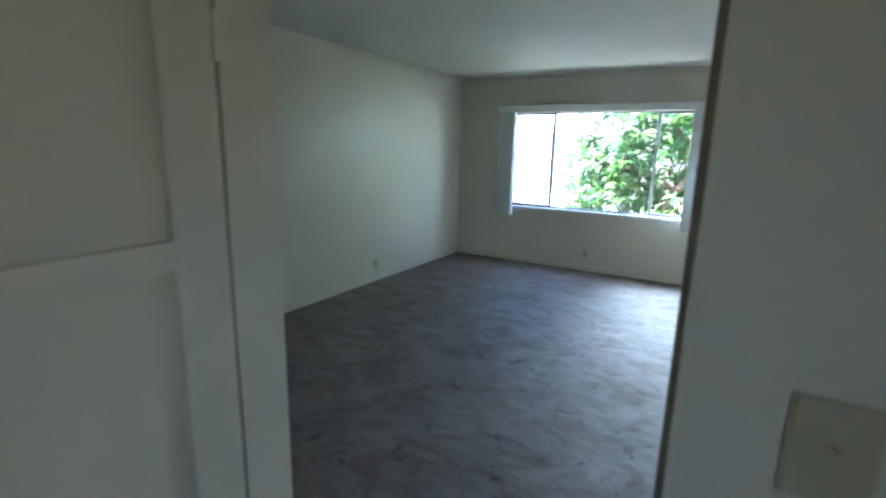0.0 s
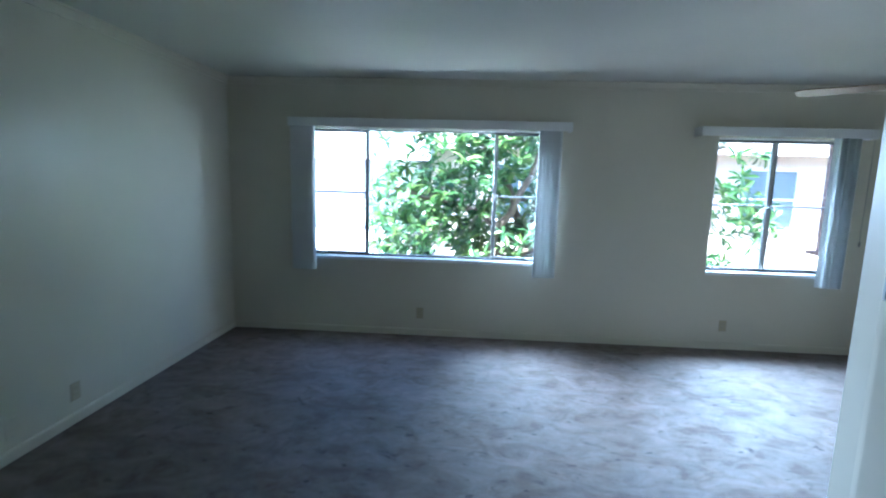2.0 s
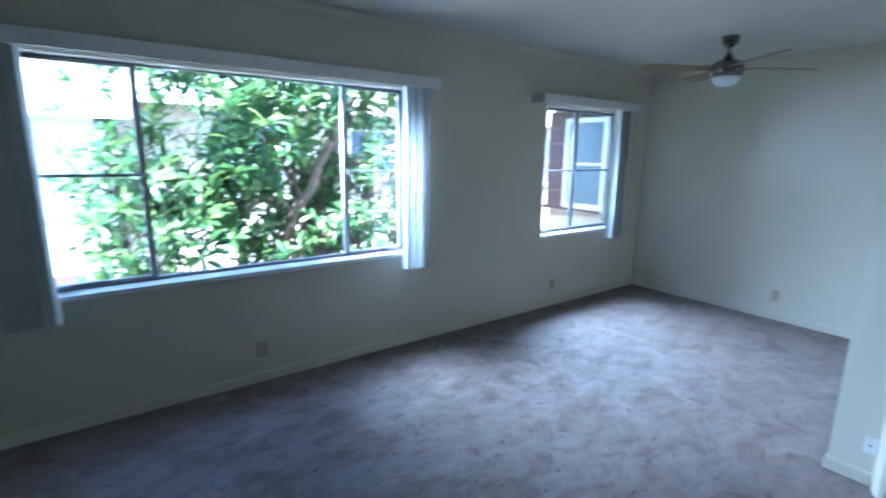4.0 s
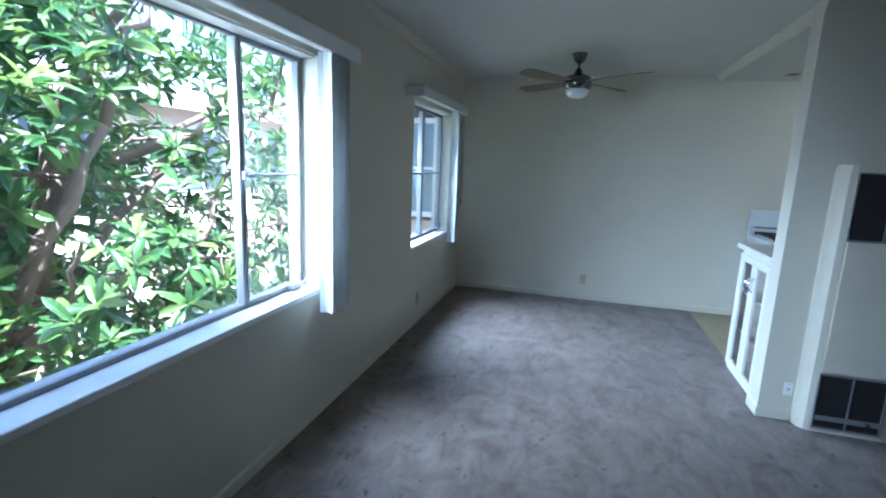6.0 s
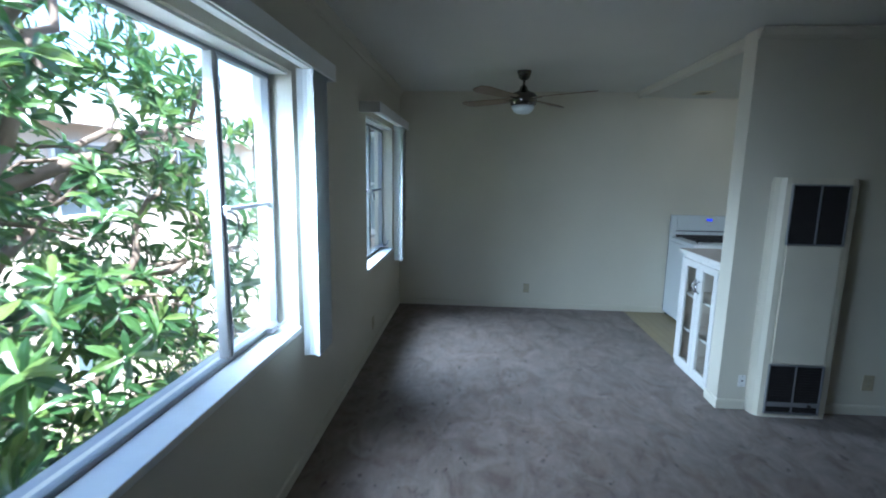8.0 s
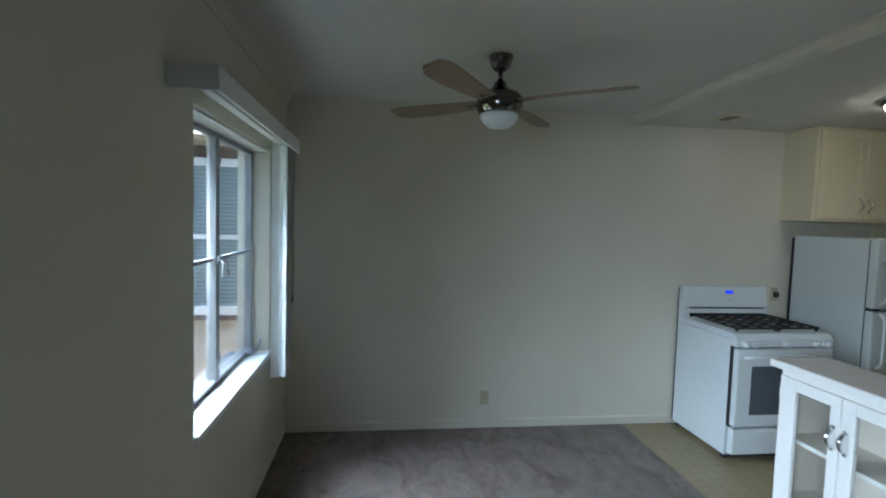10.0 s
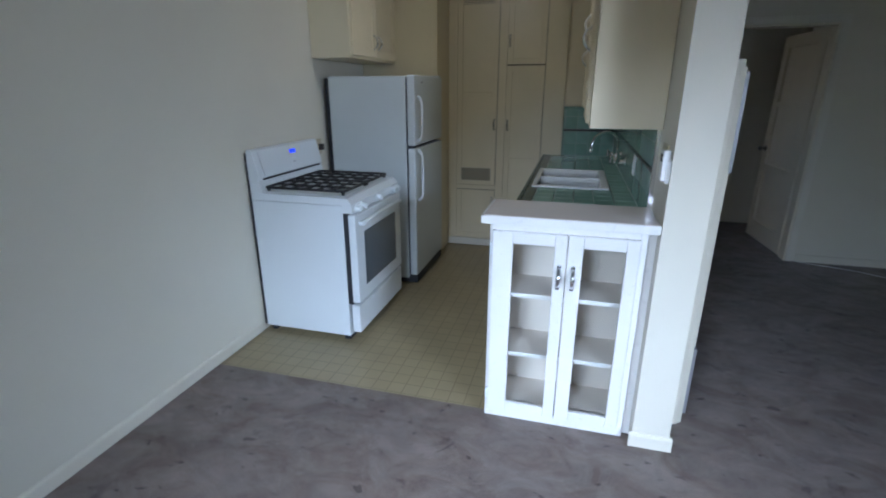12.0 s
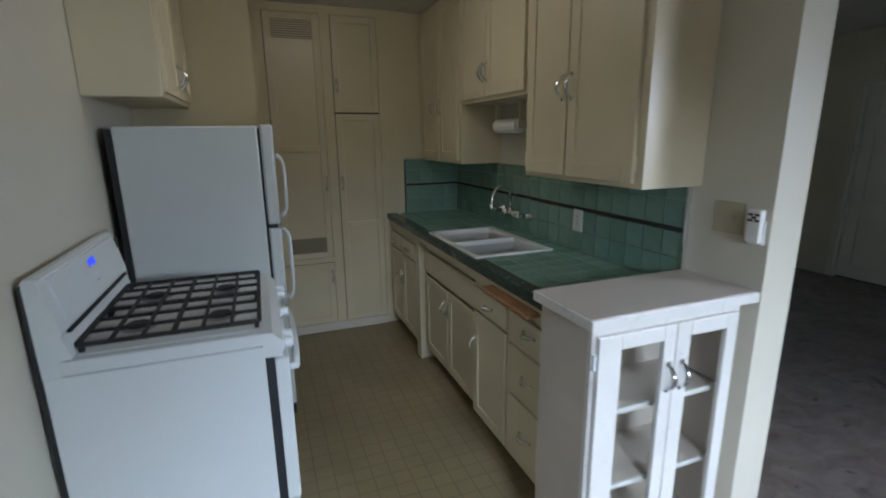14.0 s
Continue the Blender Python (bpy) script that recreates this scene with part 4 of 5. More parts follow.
part("door_gap", boxes((2.318, s0 + 0.004, 0.255, 2.350, s1 - 0.004, 0.84)), GASKET, ST, "black gap round the oven door")
od = part("oven_door", box(bmesh.new(), 2.272, s0 + 0.006, 0.268, 2.322, s1 - 0.006, 0.828, 0.008), APPL, ST)
part("oven_window", box(bmesh.new(), 2.2695, 2.125, 0.355, 2.274, 2.69, 0.705, 0.0015), OVENGLASS, od, "dark oven window glass")
hb = []
for k in range(13):
    s = -1 + k / 6
    hb.append((2.236 + 0.012 * s * s, 2.406 + s * 0.345, 0.782 - 0.018 * s * s + 0.006))
bm = tube(bmesh.new(), hb, 0.013, 10)
for s in (-1, 1):
    box(bm, 2.24, 2.406 + s * 0.34 - 0.014, 0.757, 2.276, 2.406 + s * 0.34 + 0.014, 0.782, 0.004)
part("handle", bm, APPL, od, "curved white oven handle", True)
dw = part("drawer", box(bmesh.new(), 2.276, s0 + 0.006, 0.065, 2.330, s1 - 0.006, 0.250, 0.006), APPL, ST)
part("drawer_lip", box(bmesh.new(), 2.268, 2.26, 0.222, 2.280, 2.60, 0.244, 0.004), APPL, dw)

# grates and burners
for half, (ya, yb) in enumerate(((2.055, 2.40), (2.41, 2.765))):
    bm = bmesh.new()
    za, zb = 0.952, 0.966
    xa, xb = 2.355, 2.875
    for y in (ya, yb):
        box(bm, xa, y - 0.007, za, xb, y + 0.007, zb, 0.002)
    for x in (xa, xb, (xa + xb) / 2):
        box(bm, x - 0.007, ya + 0.007, za, x + 0.007, yb - 0.007, zb, 0.002)
    for j in (1, 2):
        y = ya + (yb - ya) * j / 3
        box(bm, xa + 0.007, y - 0.005, za + 0.002, xb - 0.007, y + 0.005, zb, 0.0015)
    for cx in (xa + 0.087, xa + 0.174, xb - 0.087, xb - 0.174):
        box(bm, cx - 0.005, ya + 0.007, za + 0.002, cx + 0.005, yb - 0.007, zb, 0.0015)
    for x in (xa + 0.01, xb - 0.01):
        for y in (ya + 0.01, yb - 0.01):
            box(bm, x - 0.007, y - 0.007, 0.9335, x + 0.007, y + 0.007, za)
    part("grate", bm, BLACKIRON, ST, "black cast iron grate")
    for cx in (2.485, 2.745):
        cy = (ya + yb) / 2
        b_ = part("burner", lathe(bmesh.new(), [(0.055, 0.934), (0.052, 0.940), (0.036, 0.942)], Matrix.Translation((cx, cy, 0)), 22), HEATM, ST)
        part("burner_cap", lathe(bmesh.new(), [(0.038, 0.9405), (0.040, 0.947), (0.034, 0.952), (0.01, 0.953)], Matrix.Translation((cx, cy, 0)), 22), BLACKIRON, b_)
ST.scale = (1, 0.93, 1)
ST.location = (2.668, 2.44, 0)

pl = plate("wall_outlet", "-x", EX, 1.90, 1.115, 0.072, 0.115, PLATE, "outlet behind the range with a black plug in it", "outlet", group="wall outlets")
part("plug", box(bmesh.new(), EX - 0.045, 1.885, 1.09, EX - 0.008, 1.915, 1.135, 0.004), SLOT, pl, "black power plug")


# ---- glass-door cabinet at the end of the counter ----
DC = thing("display_cabinet", 1.09, 3.16, 0, "white painted cabinet with two glass doors, empty shelves", "cabinet")
c0, c1, cb, cf = 0.772, 1.412, 3.0, 3.282
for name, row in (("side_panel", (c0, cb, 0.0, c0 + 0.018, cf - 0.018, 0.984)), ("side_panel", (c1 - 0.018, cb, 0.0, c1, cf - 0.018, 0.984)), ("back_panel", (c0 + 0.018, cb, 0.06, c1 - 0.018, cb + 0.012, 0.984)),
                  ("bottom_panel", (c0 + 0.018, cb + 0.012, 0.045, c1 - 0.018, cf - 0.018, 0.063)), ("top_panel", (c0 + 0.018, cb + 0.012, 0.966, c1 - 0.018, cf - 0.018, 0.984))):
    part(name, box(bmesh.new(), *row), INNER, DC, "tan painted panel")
part("face_frame", boxes((c0, cf - 0.018, 0.0, c0 + 0.028, cf, 0.984), (c1 - 0.016, cf - 0.018, 0.0, c1, cf, 0.984), (c0 + 0.028, cf - 0.018, 0.948, c1 - 0.016, cf, 0.984), (c0 + 0.028, cf - 0.018, 0.0, c1 - 0.016, cf, 0.05), bevel=0.0015), WCAB, DC)
part("side_filler", box(bmesh.new(), PX1 + 0.001, cb + 0.02, 0.0, c0 - 0.001, cf - 0.03, 0.984), WCAB, DC)
for z in (0.352, 0.652):
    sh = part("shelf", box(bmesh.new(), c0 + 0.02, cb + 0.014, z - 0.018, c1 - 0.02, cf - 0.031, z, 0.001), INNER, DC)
    part("shelf_edge", box(bmesh.new(), c0 + 0.02, cf - 0.031, z - 0.019, c1 - 0.02, cf - 0.024, z + 0.001, 0.001), WCAB, sh, "white shelf edge")
for u0, u1, g0, g1, hu, hinge in ((1.083, 1.398, 1.133, 1.309, 1.110, 1.398), (0.798, 1.079, 0.850, 1.017, 1.052, 0.798)):
    bm = boxes((u0, cf, 0.048, g0, cf + 0.02, 0.952), (g1, cf, 0.048, u1, cf + 0.02, 0.952), (g0, cf, 0.048, g1, cf + 0.02, 0.100), (g0, cf, 0.898, g1, cf + 0.02, 0.952), bevel=0.003)
    d = part("door", bm, WCAB, DC)
    pn = part("pane", boxes((g0 - 0.003, cf + 0.006, 0.097, g1 + 0.003, cf + 0.009, 0.901)), CABGLASS, d)
    pn.visible_shadow = False
    part("handle", pull("+y", cf + 0.02, hu, 0.765, 0.095), CHROME, d, "chrome bow handle", True)
    for z in (0.13, 0.865):
        part("hinge", box(bmesh.new(), hinge - 0.006, cf - 0.001, z - 0.028, hinge + 0.012, cf + 0.012, z + 0.028, 0.003), WCAB if hinge < 1 else APPG, d)
ce = thing("counter_end", 1.09, 3.17, 0.985, "pale beige laminate worktop with white edge on the glass-door cabinet", "worktop")
part("slab", box(bmesh.new(), PX1 + 0.003, 2.992, 0.986, 1.437, 3.313, 1.022, 0.003), LAMINATE, ce)
part("front_edge", box(bmesh.new(), PX1 + 0.003, 3.3135, 0.985, 1.447, 3.323, 1.021, 0.003), WCAB, ce, "white edge strip")
part("side_edge", box(bmesh.new(), 1.4375, 2.992, 0.985, 1.447, 3.313, 1.021, 0.003), WCAB, ce, "white edge strip")


# ---- base cabinets under the tiled counter ----
BP = 1.335
def base_unit(y0, y1, label, fronts, plane=BP):
    u = thing("base_cabinet", 1.03, (y0 + y1) / 2, 0, label, "kitchen cabinet", "base cabinets")
    part("body", boxes((PX1 + 0.002, y0, 0.10, plane - 0.02, y1, 0.865)), CAB, u)
    bm = boxes((plane - 0.02, y0, 0.085, plane, y0 + 0.02, 0.868), (plane - 0.02, y1 - 0.02, 0.085, plane, y1, 0.868), (plane - 0.02, y0 + 0.02, 0.82, plane, y1 - 0.02, 0.868), (plane - 0.02, y0 + 0.02, 0.085, plane, y1 - 0.02, 0.135))
    part("face_frame", bm, CAB, u)
    part("toe_kick", box(bmesh.new(), PX1 + 0.01, y0 + 0.002, 0.0, plane - 0.06, y1 - 0.002, 0.085), CAB, u)
    for kind, a, b, z0, z1, hu, hz in fronts:
        flat = kind == "drawer"
        fr = hang_door(kind, u, CAB, "+x", plane, a, b, z0, z1, 0.018, 0.05, flat=flat)
        if hu:
            part("handle", pull("+x", plane + 0.018, hu, hz, 0.085, across=flat, out=0.026), CHROME, fr, "chrome bow handle", True)
    return u


base_unit(0.622, 1.30, "cream base cabinet with two drawers above two doors", [("drawer", 0.64, 0.955, 0.70, 0.815, 0.80, 0.757), ("drawer", 0.965, 1.285, 0.70, 0.815, 1.12, 0.757), ("door", 0.64, 0.955, 0.11, 0.69, 0.93, 0.50), ("door", 0.965, 1.285, 0.11, 0.69, 0.99, 0.50)])
base_unit(1.385, 2.262, "cream sink base cabinet with false front and two doors", [("drawer", 1.40, 2.245, 0.665, 0.815, 0, 0), ("door", 1.42, 1.815, 0.11, 0.64, 1.79, 0.52), ("door", 1.83, 2.235, 0.11, 0.64, 1.855, 0.52)], BP - 0.03)
base_unit(2.264, 2.632, "cream base cabinet with a drawer above one door", [("drawer", 2.275, 2.622, 0.70, 0.815, 2.45, 0.757), ("door", 2.275, 2.622, 0.11, 0.685, 2.30, 0.50)])
base_unit(2.634, 2.992, "cream base cabinet with a stack of four drawers", [("drawer", 2.645, 2.98, 0.672, 0.815, 2.825, 0.76), ("drawer", 2.645, 2.98, 0.428, 0.66, 2.825, 0.55), ("drawer", 2.645, 2.98, 0.115, 0.416, 2.815, 0.275)])
solid("filler_post", boxes((PX1 + 0.002, 1.302, 0.0, BP + 0.02, 1.383, 0.866), bevel=0.003), CAB, "cream filler post between base cabinets", "cabinet filler", base=(1.03, 1.34, 0))
solid("breadboard", box(bmesh.new(), 0.95, 2.485, 0.8662, 1.415, 2.90, 0.884, 0.004), WOOD, "worn brown wooden breadboard pulled out below the counter", "breadboard", base=(1.2, 2.69, 0.868))


# ---- upper cabinets ----
def wall_unit(face, p, back, y0, y1, z0, z1, label, doors, group="upper cabinets", extra=True):
    cx = (p + back) / 2
    u = thing("wall_cabinet", cx, (y0 + y1) / 2, z0, label, "kitchen cabinet", group)
    lo, hi = min(p, back), max(p, back)
    part("body", box(bmesh.new(), lo, y0, z0, hi, y1, z1, 0.003), CAB, u)
    for a, b, c, d, hu, hz in doors:
        fr = hang_door("door", u, CAB, face, p, a, b, c, d, 0.018, 0.06)
        part("handle", pull(face, p + (0.018 if face == "+x" else -0.018), hu, hz, 0.10), CHROME, fr, "chrome bow handle", True)
        hg = a if abs(a - hu) > abs(b - hu) else b
        for z in (c + 0.07, d - 0.07):
            part("hinge", fbox(bmesh.new(), face, p, hg - 0.006, hg + 0.006, z - 0.028, z + 0.028, 0.0, 0.022, 0.002), CAB, fr)
    return u


UP = 1.034
wall_unit("+x", UP, PX1 + 0.002, 2.226, 3.04, 1.364, 2.498, "cream two-door upper cabinet at the open end of the counter", [(2.25, 2.578, 1.384, 2.47, 2.552, 1.765), (2.588, 3.0, 1.384, 2.47, 2.616, 1.765)])
wall_unit("+x", UP, PX1 + 0.002, 1.382, 2.224, 1.765, 2.498, "short cream two-door upper cabinet above the sink", [(1.40, 1.762, 1.787, 2.47, 1.742, 1.925), (1.772, 2.21, 1.787, 2.47, 1.794, 1.925)])
wall_unit("+x", UP, PX1 + 0.002, 0.565, 1.380, 1.378, 2.498, "cream two-door upper cabinet in the corner", [(0.60, 0.985, 1.40, 2.47, 0.86, 1.77), (1.0, 1.345, 1.40, 2.47, 1.03, 1.77)])
wall_unit("-x", 2.690, EX - 0.002, 1.002, 1.90, 1.748, 2.498, "cream upper cabinet above the refrigerator", [(1.03, 1.45, 1.77, 2.47, 1.42, 1.88), (1.46, 1.875, 1.77, 2.47, 1.50, 1.88)])

pt = thing("paper_towel_holder", 0.86, 1.72, 1.66, "white paper towel roll on a holder under the short cabinet", "paper towel")
part("roll", lathe(bmesh.new(), [(0.016, 0), (0.041, 0), (0.043, 0.004), (0.043, 0.272), (0.041, 0.276), (0.016, 0.276)], Matrix.Translation((0.86, 1.58, 1.622)) @ pose(0, 0, 0, -90), 26), PAPER, pt, smooth=False)
part("bracket", boxes((0.845, 1.566, 1.605, 0.875, 1.578, 1.765), (0.845, 1.858, 1.605, 0.875, 1.870, 1.765)), CAB, pt)


# ---- pantry wall ----
PP = 0.600
pa = thing("pantry_cupboard", 1.83, 0.58, 0, "built-in cream pantry cupboard with four doors and vents", "cupboard")
bm = bmesh.new()
for a, b in ((1.212, 1.398), (1.748, 1.822), (2.215, 2.298)):
    fbox(bm, "+y", 0.556, a, b, 0.0, 2.498, 0.0, 0.044)
for a, b, z0, z1 in ((1.398, 1.748, 2.44, 2.498), (1.822, 2.215, 2.44, 2.498), (1.398, 1.748, 0.0, 0.075), (1.822, 2.215, 0.0, 0.075), (1.822, 2.215, 0.585, 0.625)):
    fbox(bm, "+y", 0.556, a, b, z0, z1, 0.0, 0.044)
part("face_frame", bm, CAB, pa)
# dark sheet behind the doors, so the slits round them read as shade
part("back_panel", fbox(bmesh.new(), "+y", 0.556, 1.39, 2.22, 0.05, 2.46, 0.001, 0.02), DARKLINE, pa)
part("plinth", fbox(bmesh.new(), "+y", PP, 1.395, 2.295, 0.0, 0.07, 0.0, 0.02, 0.004), TRIM, pa)
part("corner_panel", fbox(bmesh.new(), "+y", 0.556, PX1 + 0.002, 1.211, 1.40, 2.498, 0.0, 0.02), CAB, pa)
for a, b, z0, z1, rails, hu, hz in ((1.402, 1.744, 1.752, 2.436, (), 1.725, 1.95), (1.402, 1.744, 0.08, 1.742, (0.88,), 1.722, 1.213), (1.826, 2.211, 0.63, 2.436, (1.485,), 1.848, 1.217), (1.826, 2.211, 0.08, 0.58, (), 1.848, 0.466)):
    fr = hang_door("door", pa, CAB, "+y", PP - 0.008, a, b, z0, z1, 0.016, 0.05, rails)
    part("handle", pull("+y", PP + 0.008, hu, hz, 0.085, out=0.024), CHROME, fr, "chrome bow handle", True)
    if z1 > 2.4 and a > 1.8:
        for v0, v1, u0, u1, n in ((2.262, 2.385, 1.858, 2.185, 8), (0.672, 0.795, 1.868, 2.165, 8)):
            vt = part("vent", fbox(bmesh.new(), "+y", PP, u0, u1, v0, v1, 0.0, 0.004), VENTD, fr, "metal vent grille")
            for k in range(n):
                z = v0 + (v1 - v0) * (k + 0.5) / n
                part("slat", fbox(bmesh.new(), "+y", PP, u0, u1, z - 0.004, z + 0.003, 0.003, 0.010), CAB if v0 > 2 else VENTD, vt)


# ---- sink and faucet ----
sk = thing("kitchen_sink", 1.10, 1.89, 0.95, "white porcelain double-bowl sink set in the green tiled counter", "sink")
bm = bmesh.new()
sx0, sx1, sy0, sy1 = 0.865, 1.33, 1.525, 2.255
rz = 0.960
for a in ((sx0, sy0, sx1, sy0 + 0.03), (sx0, sy1 - 0.03, sx1, sy1), (sx0, sy0 + 0.03, sx0 + 0.045, sy1 - 0.03), (sx1 - 0.03, sy0 + 0.03, sx1, sy1 - 0.03), (sx0 + 0.045, 1.875, sx1 - 0.03, 1.905)):
    box(bm, a[0], a[1], 0.93, a[2], a[3], rz, 0.004)
part("rim", bm, PORC, sk)
for ya, yb in ((sy0 + 0.028, 1.877), (1.903, sy1 - 0.028)):
    bm = bmesh.new()
    xa, xb = sx0 + 0.043, sx1 - 0.028
    t_ = [bm.verts.new(p) for p in ((xa, ya, 0.95), (xb, ya, 0.95), (xb, yb, 0.95), (xa, yb, 0.95))]
    l_ = [bm.verts.new(p) for p in ((xa + 0.02, ya + 0.02, 0.785), (xb - 0.02, ya + 0.02, 0.785), (xb - 0.02, yb - 0.02, 0.785), (xa + 0.02, yb - 0.02, 0.785))]
    for k in range(4):
        bm.faces.new((t_[k], t_[(k + 1) % 4], l_[(k + 1) % 4], l_[k]))
    bm.faces.new(l_)
    bmesh.ops.solidify(bm, geom=bm.faces[:], thickness=0.005)
    bowl = part("bowl", bm, PORC, sk)
    part("drain", lathe(bmesh.new(), [(0.04, 0.786), (0.04, 0.79), (0.03, 0.788)], Matrix.Translation(((xa + xb) / 2, (ya + yb) / 2, 0)), 20), CHROME, bowl)

FX0, FZ = PX1 + 0.012, 1.066
fc = thing("faucet", FX0, 1.640, FZ, "chrome wall-mounted gooseneck faucet with cross handles", "faucet")
bm = tube(bmesh.new(), [(FX0 + 0.045, 1.450, FZ), (FX0 + 0.045, 1.830, FZ)], 0.013, 12)
for y in (1.580, 1.700):
    lathe(bm, [(0.02, -0.024), (0.024, -0.012), (0.024, 0.012), (0.02, 0.024)], Matrix.Translation((FX0 + 0.05, y, FZ)) @ pose(0, 0, 0, 90), 14)
part("bridge", bm, CHROME, fc, smooth=True)
for y in (1.460, 1.820):
    bm = lathe(bmesh.new(), [(0.03, 0), (0.028, 0.006), (0.015, 0.014), (0.015, 0.05)], Matrix.Translation((FX0, y, FZ)) @ pose(0, 0, 0, 0, 90), 18)
    part("escutcheon", bm, CHROME, fc, smooth=True)
    bm = lathe(bmesh.new(), [(0.018, 0), (0.018, 0.02), (0.012, 0.03), (0.012, 0.04), (0.02, 0.045), (0.018, 0.056)], Matrix.Translation((FX0 + 0.05, y, FZ)) @ pose(0, 0, 0, 0, 70), 18)
    for k in range(4):
        a = math.pi / 4 + k * math.pi / 2
        tube(bm, [(FX0 + 0.098, y, FZ + 0.016), (FX0 + 0.098, y + 0.03 * math.cos(a), FZ + 0.016 + 0.03 * math.sin(a))], 0.008, 8)
    part("cross_handle", bm, CHROME, fc, smooth=True)
bm = lathe(bmesh.new(), [(0.017, 0), (0.017, 0.03), (0.012, 0.04)], Matrix.Translation((FX0 + 0.045, 1.640, FZ - 0.005)), 16)
pts = [(FX0 + 0.045, 1.640, FZ + 0.02), (FX0 + 0.045, 1.640, 1.165)]
for k in range(11):
    a = math.pi * k / 10
    reach = 0.10 * (1 - math.cos(a))
    pts.append((FX0 + 0.045 + reach * 0.9, 1.640 + reach * 0.43, 1.165 + 0.085 * math.sin(a)))
pts.append((FX0 + 0.228, 1.728, 1.135))
tube(bm, pts, 0.0085, 12)
lathe(bm, [(0.011, 0), (0.014, 0.004), (0.014, 0.026), (0.010, 0.03)], Matrix.Translation((FX0 + 0.228, 1.728, 1.112)), 14)
part("spout", bm, CHROME, fc, "chrome gooseneck spout", True)


# ---- kitchen ceiling light and ceiling vent ----
LX, LY = 1.88, 2.05
kl = thing("ceiling_light", LX, LY, KCH, "lit frosted dome ceiling light with a bronze rim", "ceiling light")
part("rim", lathe(bmesh.new(), [(0.09, 2.4995), (0.165, 2.497), (0.172, 2.48), (0.165, 2.468), (0.15, 2.466), (0.148, 2.47), (0.09, 2.472)], Matrix.Translation((LX, LY, 0)), 32), BRASSY, kl, smooth=True)
part("dome", lathe(bmesh.new(), [(0.15, 2.468), (0.145, 2.45), (0.125, 2.425), (0.09, 2.408), (0.045, 2.40), (0.008, 2.398)], Matrix.Translation((LX, LY, 0)), 32), BULB, kl, "glowing frosted glass dome", True)
part("finial", lathe(bmesh.new(), [(0.01, 2.40), (0.012, 2.392), (0.004, 2.384)], Matrix.Translation((LX, LY, 0)), 12), BRASSY, kl)
cv = thing("ceiling_vent", 2.62, 2.72, KCH, "small painted ceiling vent with slats", "vent")
part("frame", boxes((2.52, 2.65, 2.49, 2.54, 2.80, 2.501), (2.70, 2.65, 2.49, 2.72, 2.80, 2.501), (2.54, 2.65, 2.49, 2.70, 2.67, 2.501), (2.54, 2.78, 2.49, 2.70, 2.80, 2.501)), KWALL, cv)
for k in range(7):
    part("slat", box(bmesh.new(), 2.54, 2.677 + 0.0155 * k, 2.492, 2.70, 2.683 + 0.0155 * k, 2.4995), VENTD, cv)

# ---- cord on the carpet ----
bm = bmesh.new()
pts = [(-1.02 - 0.078 * k, 0.345 + 0.022 * k + 0.0022 * k * k + 0.012 * math.sin(k * 0.9), 0.004) for k in range(14)]
tube(bm, pts, 0.0035, 6)
solid("power_cord", bm, CORD, "thin white cord lying on the carpet", "cord", smooth=True)


# ---- outdoors: court, neighbouring buildings ----
GZ = -3.0
setting("ground", boxes((-150, -150, GZ - 0.5, 150, 150, GZ)), SOIL, "planted earth and ground of the court", "ground")
setting("pavement", boxes((-16, 9.3, GZ, 3.6, 11.9, GZ + 0.03), (-3.2, 6.25, GZ, -0.4, 9.3, GZ + 0.03)), CONC, "grey concrete path in the court", "path")
setting("wall_below", boxes((WX - 0.15, -1.25, GZ, EX + 0.15, T, -0.301)), STUCCO, "stucco storey below the apartment", "wall")


def house_window(parent, face, p, u0, u1, z0, z1, slats=0):
    w = part("window", fbox(bmesh.new(), face, p, u0, u1, z0, z1, 0.0, 0.03), FARGLASS, parent, "window with white frame")
    bm = bmesh.new()
    f = 0.07
    fbox(bm, face, p, u0 - f, u0, z0 - f, z1 + f, 0, 0.06)
    fbox(bm, face, p, u1, u1 + f, z0 - f, z1 + f, 0, 0.06)
    fbox(bm, face, p, u0, u1, z1, z1 + f, 0, 0.06)
    fbox(bm, face, p, u0 - 0.02, u1 + 0.02, z0 - f, z0, 0, 0.09)
    fbox(bm, face, p, (u0 + u1) / 2 - 0.03, (u0 + u1) / 2 + 0.03, z0, z1, 0, 0.05)
    fbox(bm, face, p, u0, u1, (z0 + z1) / 2 - 0.02, (z0 + z1) / 2 + 0.02, 0.03, 0.05)
    part("window_frame", bm, WHITESID, w)
    if slats:
        bm = bmesh.new()
        for k in range(slats):
            z = z0 + (z1 - z0) * (k + 0.5) / slats
            fbox(bm, face, p, u0, u1, z - 0.005, z + 0.003, 0.029, 0.036)
        part("blind_slats", bm, BLINDM, w)
    return w


# white house to the west
wh = thing("white_house", -9.0, 11.2, GZ, "white clapboard house across the court with a low grey roof", "house")
part("wall", boxes((-18, 11.0, GZ, -2.3, 18, 2.05)), WHITESID, wh)
for k in range(9):
    z = 0.62 + 0.16 * k
    part("siding_board", prism(bmesh.new(), [(10.99, z), (10.965, z + 0.004), (10.985, z + 0.158), (10.99, z + 0.158)], "x", -18, -2.3), WHITESID, wh)
part("roof", prism(bmesh.new(), [(10.45, 2.06), (10.45, 2.2), (14.5, 3.4), (18.6, 2.2), (18.6, 2.06)], "x", -18.4, -1.9), ROOFM, wh)
